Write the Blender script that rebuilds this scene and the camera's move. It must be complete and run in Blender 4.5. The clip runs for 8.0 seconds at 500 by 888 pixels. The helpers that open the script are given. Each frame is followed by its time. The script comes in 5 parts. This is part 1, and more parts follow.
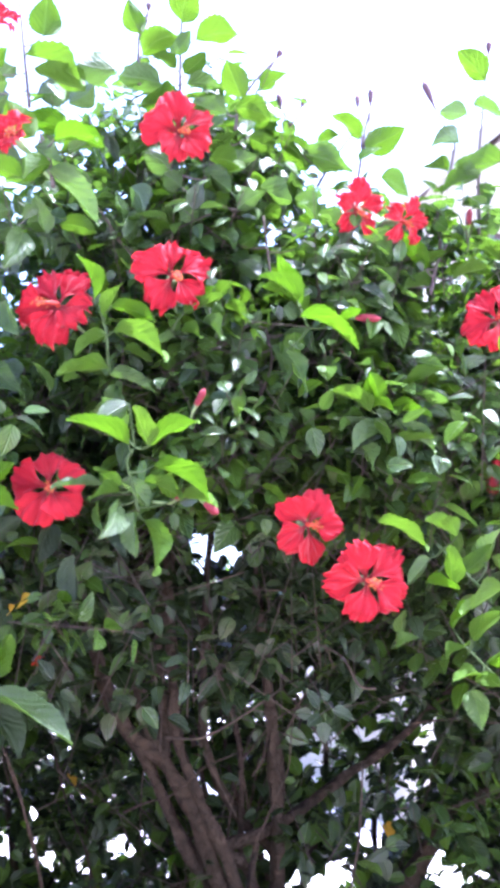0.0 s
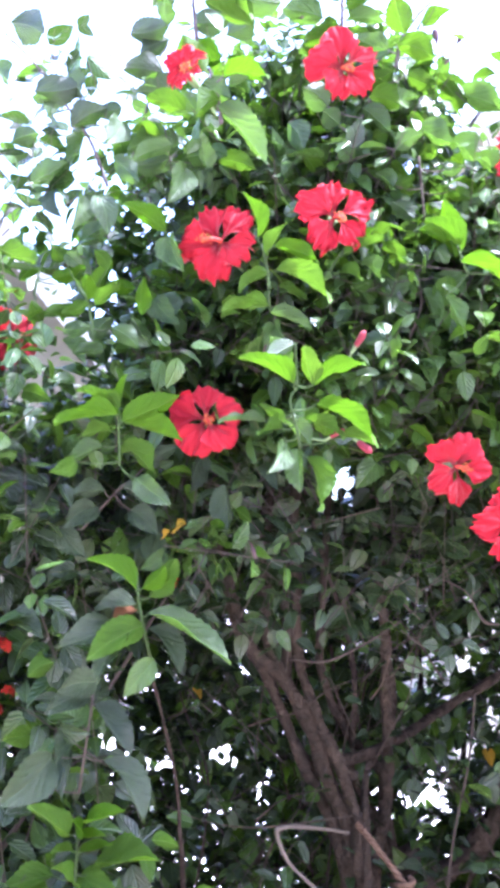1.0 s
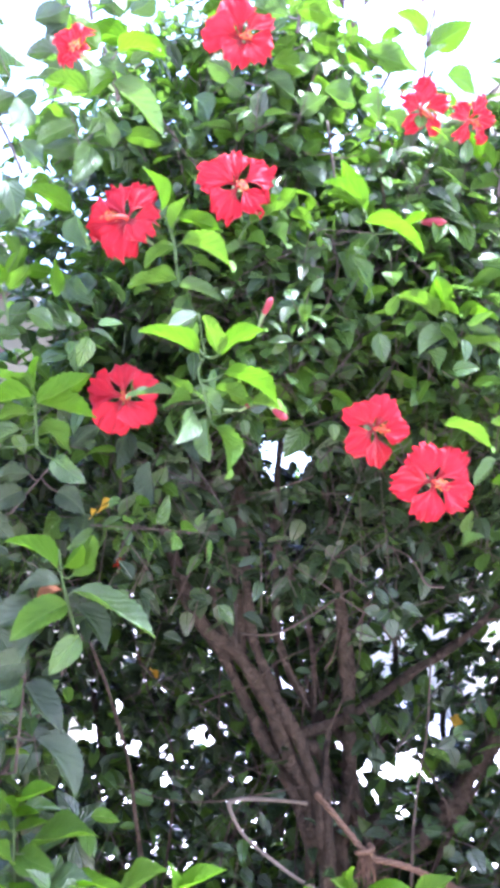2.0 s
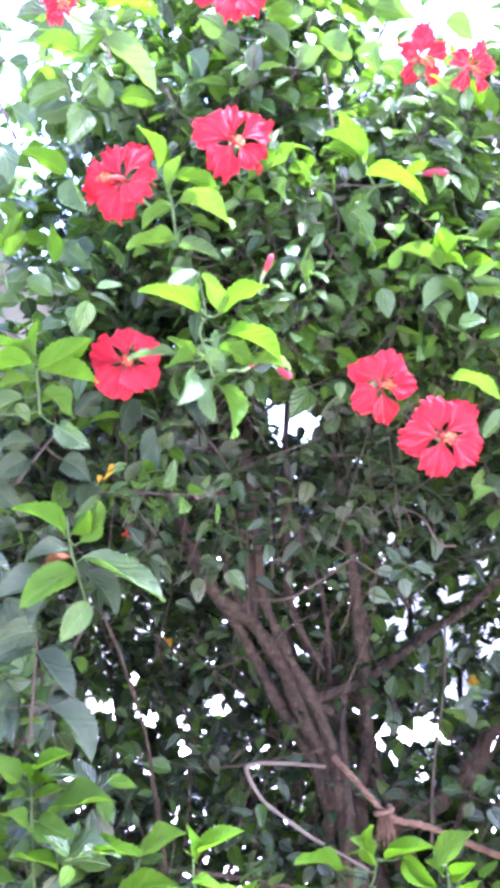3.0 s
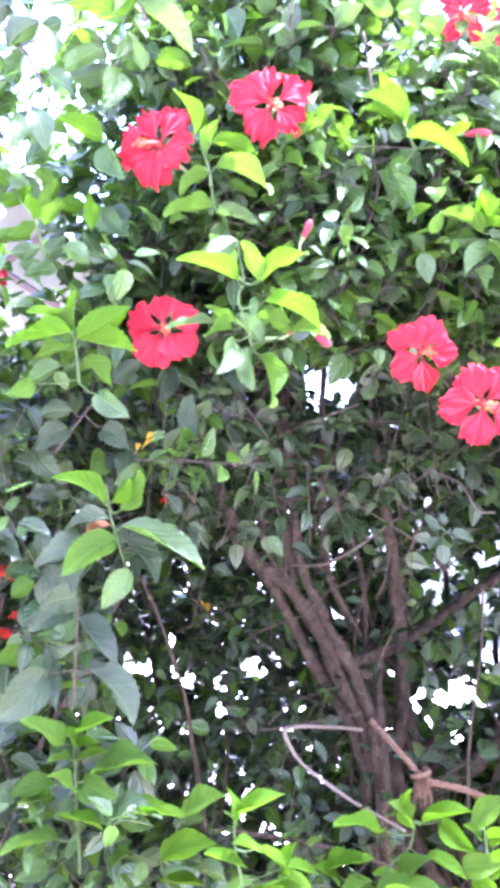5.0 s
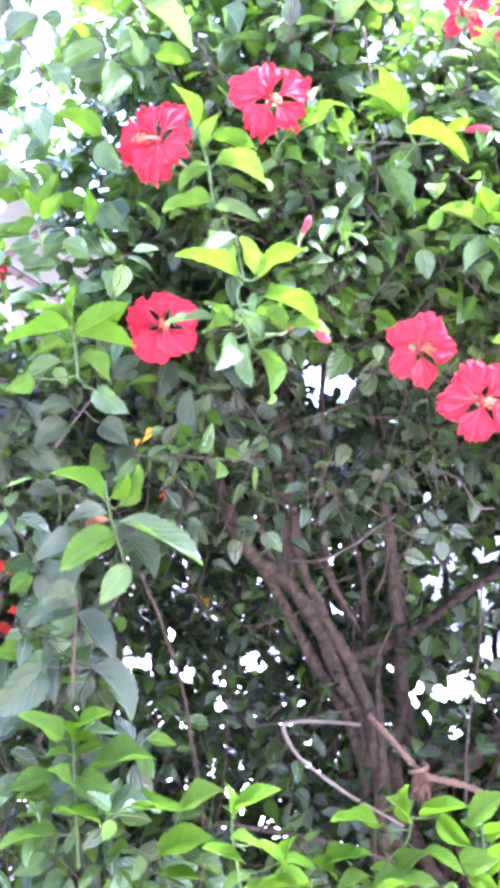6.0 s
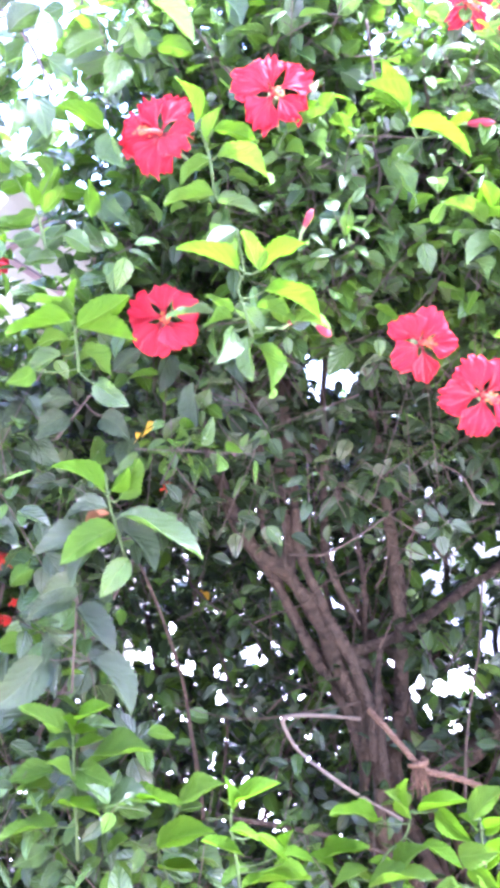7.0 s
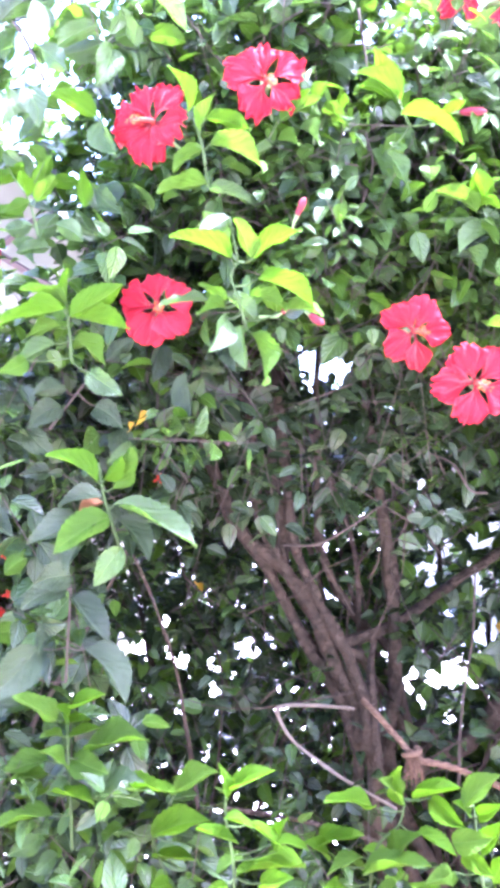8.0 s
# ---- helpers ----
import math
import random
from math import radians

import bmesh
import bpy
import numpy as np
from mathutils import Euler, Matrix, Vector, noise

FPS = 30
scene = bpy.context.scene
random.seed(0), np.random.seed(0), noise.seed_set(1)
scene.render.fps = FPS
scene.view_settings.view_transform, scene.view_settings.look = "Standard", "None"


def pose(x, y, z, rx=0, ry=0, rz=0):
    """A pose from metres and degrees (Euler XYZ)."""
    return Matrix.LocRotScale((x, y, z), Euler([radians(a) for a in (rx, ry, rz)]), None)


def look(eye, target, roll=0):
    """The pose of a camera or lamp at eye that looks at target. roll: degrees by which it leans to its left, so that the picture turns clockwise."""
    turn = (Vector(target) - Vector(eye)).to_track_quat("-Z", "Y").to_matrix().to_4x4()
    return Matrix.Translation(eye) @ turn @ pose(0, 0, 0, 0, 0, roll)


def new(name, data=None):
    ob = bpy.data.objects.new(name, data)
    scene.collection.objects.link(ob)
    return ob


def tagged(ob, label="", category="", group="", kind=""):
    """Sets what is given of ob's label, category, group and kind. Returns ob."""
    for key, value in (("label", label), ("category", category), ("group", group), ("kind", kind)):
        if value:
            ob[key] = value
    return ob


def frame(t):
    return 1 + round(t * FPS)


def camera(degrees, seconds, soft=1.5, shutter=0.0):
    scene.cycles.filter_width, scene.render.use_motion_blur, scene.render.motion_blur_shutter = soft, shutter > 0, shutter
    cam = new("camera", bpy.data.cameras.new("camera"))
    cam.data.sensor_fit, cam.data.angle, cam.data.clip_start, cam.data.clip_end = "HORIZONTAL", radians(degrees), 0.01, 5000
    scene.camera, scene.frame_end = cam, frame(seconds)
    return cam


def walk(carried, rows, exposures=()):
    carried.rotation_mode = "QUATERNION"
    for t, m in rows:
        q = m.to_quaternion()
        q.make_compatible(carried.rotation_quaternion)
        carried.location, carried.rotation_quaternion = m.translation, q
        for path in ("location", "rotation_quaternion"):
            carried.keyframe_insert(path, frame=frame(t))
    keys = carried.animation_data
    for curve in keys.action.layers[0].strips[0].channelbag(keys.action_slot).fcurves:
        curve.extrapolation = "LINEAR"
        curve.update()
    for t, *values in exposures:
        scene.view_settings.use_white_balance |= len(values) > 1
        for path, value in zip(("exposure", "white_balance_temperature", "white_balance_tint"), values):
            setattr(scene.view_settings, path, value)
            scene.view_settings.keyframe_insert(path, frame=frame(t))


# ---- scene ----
cam = camera(30.0, 8.0, soft=4.8)
PATH = [
    (0.0, look((-0.0018, -1.5496, 1.5443), (0.2197, 0.3856, 1.9984), 1.81)),
    (0.5, look((-0.1101, -1.5651, 1.5562), (0.0655, 0.3938, 1.9190), 3.73)),
    (1.0, look((-0.1956, -1.5837, 1.5523), (-0.0565, 0.3911, 1.8363), 4.67)),
    (1.5, look((-0.1371, -1.5842, 1.5512), (-0.0354, 0.3955, 1.8169), 3.72)),
    (2.0, look((-0.0049, -1.5923, 1.5259), (0.0786, 0.3881, 1.7921), 1.51)),
    (2.2, look((0.0285, -1.5912, 1.5233), (0.1029, 0.3912, 1.7774), 0.76)),
    (3.3, look((0.0001, -1.5649, 1.4895), (0.0485, 0.4257, 1.6774), -0.58)),
    (3.5, look((0.0007, -1.5654, 1.5088), (0.0351, 0.4280, 1.6674), -0.76)),
    (4.0, look((-0.0211, -1.5596, 1.4934), (-0.0015, 0.4345, 1.6463), -0.39)),
    (4.5, look((-0.0116, -1.5649, 1.5083), (-0.0135, 0.4299, 1.6523), -0.35)),
    (6.0, look((-0.0026, -1.5687, 1.5159), (-0.0120, 0.4276, 1.6376), -0.08)),
    (6.5, look((0.0091, -1.5697, 1.5232), (-0.0067, 0.4269, 1.6376), 0.09)),
    (7.0, look((0.0009, -1.5674, 1.5160), (-0.0143, 0.4296, 1.6247), 0.17)),
    (7.5, look((-0.0090, -1.5677, 1.5021), (-0.0141, 0.4298, 1.6023), 0.07)),
    (8.0, look((-0.0000, -1.5674, 1.5000), (-0.0000, 0.4298, 1.6047), -0.00)),
]
EXPOSURES = [(0.0, 3.5, 5100, 29), (0.6, 3.55, 5100, 28), (1.0, 3.7, 5100, 27), (1.4, 4.55, 5120, 28), (1.6, 4.45, 5120, 28), (2.0, 4.0, 5050, 25), (2.2, 4.0, 5050, 25), (3.3, 4.65, 5000, 33),
             (4.5, 4.75, 5000, 34), (8.0, 4.85, 5000, 34)]
walk(cam, PATH, EXPOSURES)

# ---- world and sun ----
SUN_ELEVATION, SUN_AZIMUTH = 69.0, 97.0      # azimuth: degrees from +y towards +x
world = bpy.data.worlds.new("hazy_sky")
scene.world = world
world.use_nodes = True
wt = world.node_tree
sky = wt.nodes.new("ShaderNodeTexSky")
sky.sky_type = "NISHITA"
sky.sun_disc = False
sky.sun_elevation = radians(SUN_ELEVATION)
sky.sun_rotation = radians(SUN_AZIMUTH)
sky.air_density, sky.dust_density, sky.ozone_density = 1.0, 6.0, 1.0
wt.links.new(sky.outputs[0], wt.nodes["Background"].inputs[0])
wt.nodes["Background"].inputs[1].default_value = 0.15
sun = new("sun", bpy.data.lights.new("sun", "SUN"))
sun.data.energy, sun.data.angle, sun.data.color = 3.4, radians(2.0), (1.0, 0.96, 0.90)
ce = math.cos(radians(SUN_ELEVATION))
sun_from = Vector((ce * math.sin(radians(SUN_AZIMUTH)), ce * math.cos(radians(SUN_AZIMUTH)), math.sin(radians(SUN_ELEVATION))))
sun.matrix_world = look(sun_from * 30, (0, 0, 0))


# ---- materials ----
class Nodes:
    """Short hand for a node tree."""

    def __init__(self, name):
        self.mat = bpy.data.materials.new(name)
        self.mat.use_nodes = True
        self.t = self.mat.node_tree
        self.p = self.t.nodes["Principled BSDF"]
        self.out = self.t.nodes["Material Output"]

    def add(self, kind, **inputs):
        n = self.t.nodes.new("ShaderNode" + kind)
        for k, v in inputs.items():
            if hasattr(v, "links"):
                self.t.links.new(v, n.inputs[k])
            else:
                n.inputs[k].default_value = v
        return n

    def link(self, a, b):
        self.t.links.new(a, b)

    def math(self, op, a, b=0.0, clamp=False):
        n = self.t.nodes.new("ShaderNodeMath")
        n.operation, n.use_clamp = op, clamp
        for i, v in enumerate((a, b)):
            if hasattr(v, "links"):
                self.t.links.new(v, n.inputs[i])
            else:
                n.inputs[i].default_value = v
        return n.outputs[0]

    def ramp(self, fac, stops):
        n = self.t.nodes.new("ShaderNodeValToRGB")
        e = n.color_ramp.elements
        while len(e) < len(stops):
            e.new(0.5)
        for q, (pos, col) in zip(e, stops):
            q.position, q.color = pos, (*col, 1)
        self.t.links.new(fac, n.inputs[0])
        return n.outputs[0]

    def mix(self, fac, a, b, mode="MIX"):
        n = self.t.nodes.new("ShaderNodeMix")
        n.data_type, n.blend_type = "RGBA", mode
        for k, v in ((0, fac), (6, a), (7, b)):
            if hasattr(v, "links"):
                self.t.links.new(v, n.inputs[k])
            else:
                n.inputs[k].default_value = v if k == 0 else (*v, 1)
        return n.outputs[2]

    def bump(self, height, strength, distance=0.01):
        n = self.add("Bump", Height=height, Strength=strength, Distance=distance)
        self.link(n.outputs[0], self.p.inputs["Normal"])
        return n.outputs[0]


def leaf_material(name, stops, through_col, thin, rough=0.32):
    """A leaf: waxy upper skin, midrib and side veins from the blade's own UV, light passing through the blade."""
    k = Nodes(name)
    info = k.add("ObjectInfo")
    geo = k.add("NewGeometry")
    rnd = k.math("FRACT", k.math("ADD", info.outputs["Random"], geo.outputs["Random Per Island"]))
    uv = k.add("UVMap")
    sep = k.add("SeparateXYZ", Vector=uv.outputs[0])
    across = k.math("ABSOLUTE", k.math("SUBTRACT", sep.outputs[0], 0.5))
    rib = k.math("SUBTRACT", 1.0, k.math("DIVIDE", across, 0.035), True)
    warp = k.add("TexNoise", Vector=uv.outputs[0], Scale=4.0, Detail=2.0)
    phase = k.math("SUBTRACT", k.math("MULTIPLY", sep.outputs[1], 5.0), k.math("MULTIPLY", across, 8.0))
    phase = k.math("ADD", phase, k.math("ADD", k.math("MULTIPLY", warp.outputs[0], 1.6), rnd))
    wave = k.math("SINE", k.math("MULTIPLY", phase, 6.2832))
    vein = k.math("POWER", k.math("ADD", k.math("MULTIPLY", wave, 0.5), 0.5), 9.0)
    lines = k.math("MAXIMUM", rib, k.math("MULTIPLY", vein, 0.16))
    coord = k.add("TexCoord")
    mott = k.add("TexNoise", Vector=coord.outputs["Object"], Scale=55.0, Detail=4.0)
    blot = k.add("TexNoise", Vector=uv.outputs[0], Scale=2.3, Detail=2.0)
    base = k.ramp(rnd, stops)
    base = k.mix(k.math("MULTIPLY", mott.outputs[0], 0.5), base, tuple(c * 0.6 for c in stops[0][1]))
    base = k.mix(k.math("MULTIPLY", k.math("SUBTRACT", blot.outputs[0], 0.45, True), 1.2), base, tuple(min(1, c * 1.25) for c in stops[-1][1]))
    base = k.mix(k.math("MULTIPLY", lines, 0.45), base, tuple(min(1, c * 1.5 + 0.02) for c in stops[-1][1]))
    k.link(base, k.p.inputs["Base Color"])
    rgh = k.math("ADD", k.math("MULTIPLY", mott.outputs[0], 0.22), rough - 0.12)
    k.link(rgh, k.p.inputs["Roughness"])
    k.p.inputs["Specular IOR Level"].default_value = 0.40 if rough < 0.35 else 0.10
    quilt = k.math("MULTIPLY", k.math("MULTIPLY", wave, blot.outputs[0]), -0.36)
    height = k.math("ADD", k.math("ADD", k.math("MULTIPLY", rib, -0.9), quilt), k.math("MULTIPLY", mott.outputs[0], 1.1))
    nrm = k.bump(height, 0.75, 0.003)
    tcol = k.mix(k.math("MULTIPLY", lines, 0.6), through_col, tuple(c * 0.55 for c in through_col))
    tcol = k.mix(k.math("MULTIPLY", rnd, 0.35), tcol, base)
    tr = k.add("BsdfTranslucent", Color=tcol, Normal=nrm)
    mx = k.add("MixShader", Fac=thin)
    k.link(k.p.outputs[0], mx.inputs[1])
    k.link(tr.outputs[0], mx.inputs[2])
    k.link(mx.outputs[0], k.out.inputs[0])
    return k.mat


LEAF = {
    "m": leaf_material("mature_leaf", [(0.0, (0.021, 0.042, 0.014)), (0.5, (0.036, 0.070, 0.016)), (1.0, (0.062, 0.118, 0.021))], (0.090, 0.185, 0.011), 0.28, 0.25),
    # darkened leaf colour: shade put into the base tone
    "d": leaf_material("shade_toned_leaf", [(0.0, (0.016, 0.028, 0.012)), (1.0, (0.032, 0.053, 0.018))], (0.050, 0.100, 0.010), 0.20, 0.22),
    "f": leaf_material("fresh_leaf", [(0.0, (0.032, 0.072, 0.007)), (1.0, (0.054, 0.108, 0.008))], (0.078, 0.165, 0.003), 0.34, 0.40),
    "y": leaf_material("young_leaf", [(0.0, (0.040, 0.098, 0.001)), (1.0, (0.053, 0.118, 0.002))], (0.072, 0.172, 0.0005), 0.38, 0.50),
    "o": leaf_material("withered_yellow_leaf", [(0.0, (0.42, 0.25, 0.02)), (1.0, (0.5, 0.33, 0.03))], (0.7, 0.45, 0.03), 0.4, 0.6),
    "b": leaf_material("dry_brown_leaf", [(0.0, (0.20, 0.085, 0.04)), (1.0, (0.26, 0.12, 0.06))], (0.35, 0.14, 0.05), 0.25, 0.7),
}


def petal_material(name, col, deep, through_col):
    k = Nodes(name)
    uv = k.add("UVMap")
    sep = k.add("SeparateXYZ", Vector=uv.outputs[0])
    stretch = k.add("Mapping", Vector=uv.outputs[0])
    stretch.inputs["Scale"].default_value = (26.0, 2.2, 1.0)
    streak = k.add("TexNoise", Vector=stretch.outputs[0], Scale=1.0, Detail=3.0)
    eye = k.math("SUBTRACT", 1.15, k.math("MULTIPLY", sep.outputs[1], 2.7), True)
    info = k.add("ObjectInfo")
    base = k.mix(k.math("MULTIPLY", k.math("SUBTRACT", streak.outputs[0], 0.25, True), 1.5), col, deep)
    base = k.mix(eye, base, tuple(c * 0.45 for c in deep))
    base = k.mix(k.math("MULTIPLY", info.outputs["Random"], 0.5), base, (0.30, 0.006, 0.020))
    k.link(base, k.p.inputs["Base Color"])
    k.p.inputs["Roughness"].default_value = 0.68
    k.p.inputs["Sheen Weight"].default_value = 0.22
    k.p.inputs["Sheen Roughness"].default_value = 0.35
    k.p.inputs["Sheen Tint"].default_value = (1.0, 0.72, 0.70, 1)
    k.p.inputs["Specular IOR Level"].default_value = 0.15
    nrm = k.bump(streak.outputs[0], 0.75, 0.005)
    tr = k.add("BsdfTranslucent", Color=(*through_col, 1), Normal=nrm)
    mx = k.add("MixShader", Fac=0.22)
    k.link(k.p.outputs[0], mx.inputs[1])
    k.link(tr.outputs[0], mx.inputs[2])
    k.link(mx.outputs[0], k.out.inputs[0])
    return k.mat


PETAL = petal_material("red_petal", (0.36, 0.011, 0.019), (0.14, 0.003, 0.008), (0.50, 0.015, 0.020))
PETAL_ORANGE = petal_material("orange_petal", (0.80, 0.10, 0.02), (0.65, 0.05, 0.01), (0.9, 0.15, 0.03))


def plain(name, col, rough=0.6, col2=None, scale=40.0, bump=0.3, dist=0.004, spec=0.4):
    k = Nodes(name)
    coord = k.add("TexCoord")
    n1 = k.add("TexNoise", Vector=coord.outputs["Object"], Scale=scale, Detail=6.0)
    n2 = k.add("TexNoise", Vector=coord.outputs["Object"], Scale=scale * 0.13, Detail=3.0)
    f = k.math("ADD", k.math("MULTIPLY", n1.outputs[0], 0.6), k.math("MULTIPLY", n2.outputs[0], 0.5))
    f = k.math("MULTIPLY", k.math("SUBTRACT", f, 0.3), 1.8, True)
    base = k.mix(f, col, col2 or tuple(c * 0.6 for c in col))
    k.link(base, k.p.inputs["Base Color"])
    k.p.inputs["Roughness"].default_value = rough
    k.p.inputs["Specular IOR Level"].default_value = spec
    k.bump(n1.outputs[0], bump, dist)
    return k.mat


BARK = plain("bark", (0.060, 0.044, 0.030), 0.95, (0.009, 0.007, 0.006), 55.0, 1.0, 0.025, 0.10)
TWIG = plain("twig_bark", (0.062, 0.048, 0.034), 0.85, (0.028, 0.022, 0.017), 90.0, 0.6, 0.003, 0.2)
GREEN_STEM = plain("green_stem", (0.036, 0.070, 0.012), 0.65, (0.028, 0.040, 0.014), 80.0, 0.3, 0.004, 0.2)
WOODY_STEM = plain("young_wood", (0.075, 0.055, 0.055), 0.8, (0.04, 0.035, 0.03), 90.0, 0.4)
PALE_TWIG = plain("bleached_twig", (0.105, 0.084, 0.060), 0.9, (0.050, 0.040, 0.030), 70.0, 0.8)
COIR = plain("coir_rope", (0.150, 0.095, 0.060), 0.95, (0.050, 0.030, 0.020), 160.0, 1.0, 0.004, 0.1)
ANTHER = plain("anther", (0.36, 0.085, 0.012), 0.8, (0.26, 0.035, 0.010), 300.0)
COLUMN = plain("stamen_column", (0.34, 0.030, 0.014), 0.7, (0.25, 0.016, 0.012), 100.0)
BUD = plain("red_bud", (0.17, 0.014, 0.022), 0.85, (0.10, 0.01, 0.015), 120.0)
CALYX = plain("calyx", (0.16, 0.25, 0.08), 0.6, (0.10, 0.12, 0.06), 100.0)
DARK_BUD = plain("dark_bud", (0.075, 0.03, 0.04), 0.7, (0.045, 0.03, 0.035), 120.0)
CONCRETE = plain("pale_concrete", (0.66, 0.63, 0.60), 0.85, (0.54, 0.51, 0.49), 9.0, 0.3, 0.004, 0.3)
# soil lightened and warmed for the bounce it throws up under the leaves
SOIL = plain("bounce_tinted_soil", (0.34, 0.235, 0.135), 1.0, (0.22, 0.150, 0.090), 30.0, 1.0, 0.03, 0.1)
# left gable colour set very dark to stand in for shade on it
GREY_WALL = plain("shade_dark_plaster", (0.078, 0.074, 0.050), 0.9, (0.056, 0.053, 0.037), 6.0, 0.3, 0.004, 0.2)
# tone of the unseen wall, picked for the light it bounces on the bush
RENDER_WALL = plain("unseen_wall_plaster", (0.48, 0.46, 0.43), 0.9, (0.40, 0.38, 0.35), 6.0, 0.3, 0.004, 0.2)
WARM_WALL = plain("cream_plaster", (0.28, 0.265, 0.21), 0.9, (0.21, 0.20, 0.165), 6.0, 0.3, 0.004, 0.2)
ROOF_SHEET = plain("fibre_cement_roof", (0.185, 0.185, 0.165), 0.85, (0.13, 0.13, 0.118), 8.0, 0.3, 0.004, 0.2)
TIMBER = plain("brown_timber", (0.024, 0.011, 0.008), 0.9, (0.015, 0.008, 0.006), 25.0, 0.4)
GLASS_DARK = plain("dark_window_pane", (0.04, 0.045, 0.05), 0.1, (0.03, 0.03, 0.035), 3.0, 0.0)


# ---- builders ----
def part(name, bm, material, parent, label="", smooth=True):
    me = bpy.data.meshes.new(name)
    bm.normal_update()
    bm.to_mesh(me)
    bm.free()
    return part_mesh(name, me, material, parent, label, smooth)


def part_mesh(name, me, material, parent, label="", smooth=True):
    if not me.materials:
        me.materials.append(material)
    if smooth:
        me.polygons.foreach_set("use_smooth", [True] * len(me.polygons))
    ob = new(name, me)
    if parent is not None:
        ob.parent = parent
        ob.matrix_parent_inverse = world_of(parent).inverted()
    if label:
        ob["label"] = label
    return ob


WORLD_OF = {}


def world_of(ob):
    return WORLD_OF.get(ob.name, Matrix.Identity(4))


def set_world(ob, m):
    ob.matrix_basis = m
    WORLD_OF[ob.name] = m


def root(name, at, label, category, group="", kind=""):
    ob = new(name)
    ob.empty_display_size = 0.1
    set_world(ob, Matrix.Translation(at))
    return tagged(ob, label, category, group, kind)


def smooth_line(pts, n=6):
    """Catmull-Rom through the points."""
    p = [Vector(q) for q in pts]
    p = [p[0] * 2 - p[1]] + p + [p[-1] * 2 - p[-2]]
    out = []
    for i in range(1, len(p) - 2):
        for j in range(n):
            t = j / n
            a, b, c, d = p[i - 1], p[i], p[i + 1], p[i + 2]
            out.append(0.5 * (2 * b + (c - a) * t + (2 * a - 5 * b + 4 * c - d) * t * t + (3 * b - a - 3 * c + d) * t ** 3))
    return out + [p[-2]]


def tube(bm, pts, r0, r1, sides=8, rough=0.0, n=6):
    """A tapered limb along a smooth line."""
    line = smooth_line(pts, n)
    rings, side = [], Vector((0.3, -1, 0.2))
    for i, p in enumerate(line):
        d = (line[min(i + 1, len(line) - 1)] - line[max(i - 1, 0)]).normalized()
        u = (side - d * side.dot(d)).normalized()
        w = d.cross(u)
        side = u
        r = r0 + (r1 - r0) * i / (len(line) - 1)
        ring = []
        for s in range(sides):
            a = 2 * math.pi * s / sides
            k = 1 + rough * noise.noise(p * 14 + Vector((math.cos(a), math.sin(a), 0)) * 1.3)
            ring.append(bm.verts.new(p + (u * math.cos(a) + w * math.sin(a)) * r * k))
        rings.append(ring)
    for a, b in zip(rings, rings[1:]):
        for s in range(sides):
            bm.faces.new((a[s], a[(s + 1) % sides], b[(s + 1) % sides], b[s]))
    bm.faces.new(rings[0][::-1])
    bm.faces.new(rings[-1])


def blade_profile(v):
    """Half width of an ovate, pointed leaf blade of length 1."""
    return 0.33 * (math.sin(math.pi * min(1, v ** 0.72)) ** 0.85) if 0 < v < 1 else 0.0


def leaf_mesh(seed, tone, rows=19, teeth=0.045):
    """A leaf blade, 1 long: folded at the midrib, arched, with a toothed edge and a short stalk end."""
    r = random.Random(seed)
    fold, arch, sway, wavy = r.uniform(0.25, 0.65), r.uniform(0.05, 0.27), r.uniform(-0.12, 0.12), r.uniform(0.02, 0.06)
    ph = r.uniform(0, 6)
    bm = bmesh.new()
    uvl = bm.loops.layers.uv.new("UVMap")
    grid, uvs = [], {}
    for i in range(rows + 1):
        v = i / rows
        w = blade_profile(v) if 0 < i < rows else 0.012 if i == 0 else 0.004
        if 2 < i < rows and i % 2:
            w *= 1 + teeth
        elif i > 2:
            w *= 1 - teeth
        row = []
        for c in (-1.0, -0.5, 0.0, 0.5, 1.0):
            x = c * w + sway * math.sin(v * 3.1)
            z = abs(c) * w * fold * 1.2 + arch * (v - v * v) + wavy * math.sin(v * 9 + ph + c * 2) * abs(c)
            vert = bm.verts.new((x, v, z))
            uvs[vert] = (0.5 + c * w, v)
            row.append(vert)
        grid.append(row)
    for a, b in zip(grid, grid[1:]):
        for c in range(4):
            bm.faces.new((a[c], a[c + 1], b[c + 1], b[c]))
    for f in bm.faces:
        for lp in f.loops:
            lp[uvl].uv = uvs[lp.vert]
    me = bpy.data.meshes.new("leaf")
    bm.normal_update()
    bm.to_mesh(me)
    bm.free()
    me.materials.append(LEAF[tone])
    return me


LEAF_MESH = {tone: [leaf_mesh(10 * i + ord(tone), tone) for i in range(6)] for tone in LEAF}
PICK = random.Random(5)


def leaf(parent, base, tip, normal, wide, tone, name="leaf"):
    """One leaf from base to tip; normal is the way its face points, wide its breadth."""
    base, tip = Vector(base), Vector(tip)
    d = tip - base
    length = d.length
    d.normalize()
    nz = Vector(normal)
    nz = (nz - d * nz.dot(d)).normalized()
    nx = d.cross(nz)
    m = Matrix((nx, d, nz)).transposed().to_4x4()
    ob = part_mesh(name, PICK.choice(LEAF_MESH[tone]), None, parent)
    slim = 1.0 if base.z > 2.35 and length < 0.11 else 0.70 if tone == "y" else 0.78
    set_world(ob, Matrix.Translation(base) @ m @ Matrix.Diagonal((length * wide * slim, length, length if nz.z > 0 else -length, 1)))
    return ob


def shoot(plant, stem, leaves, tone="f", r=0.0028):
    """A leafy shoot: the stem with a leaf stalk to each leaf, and the leaves under it."""
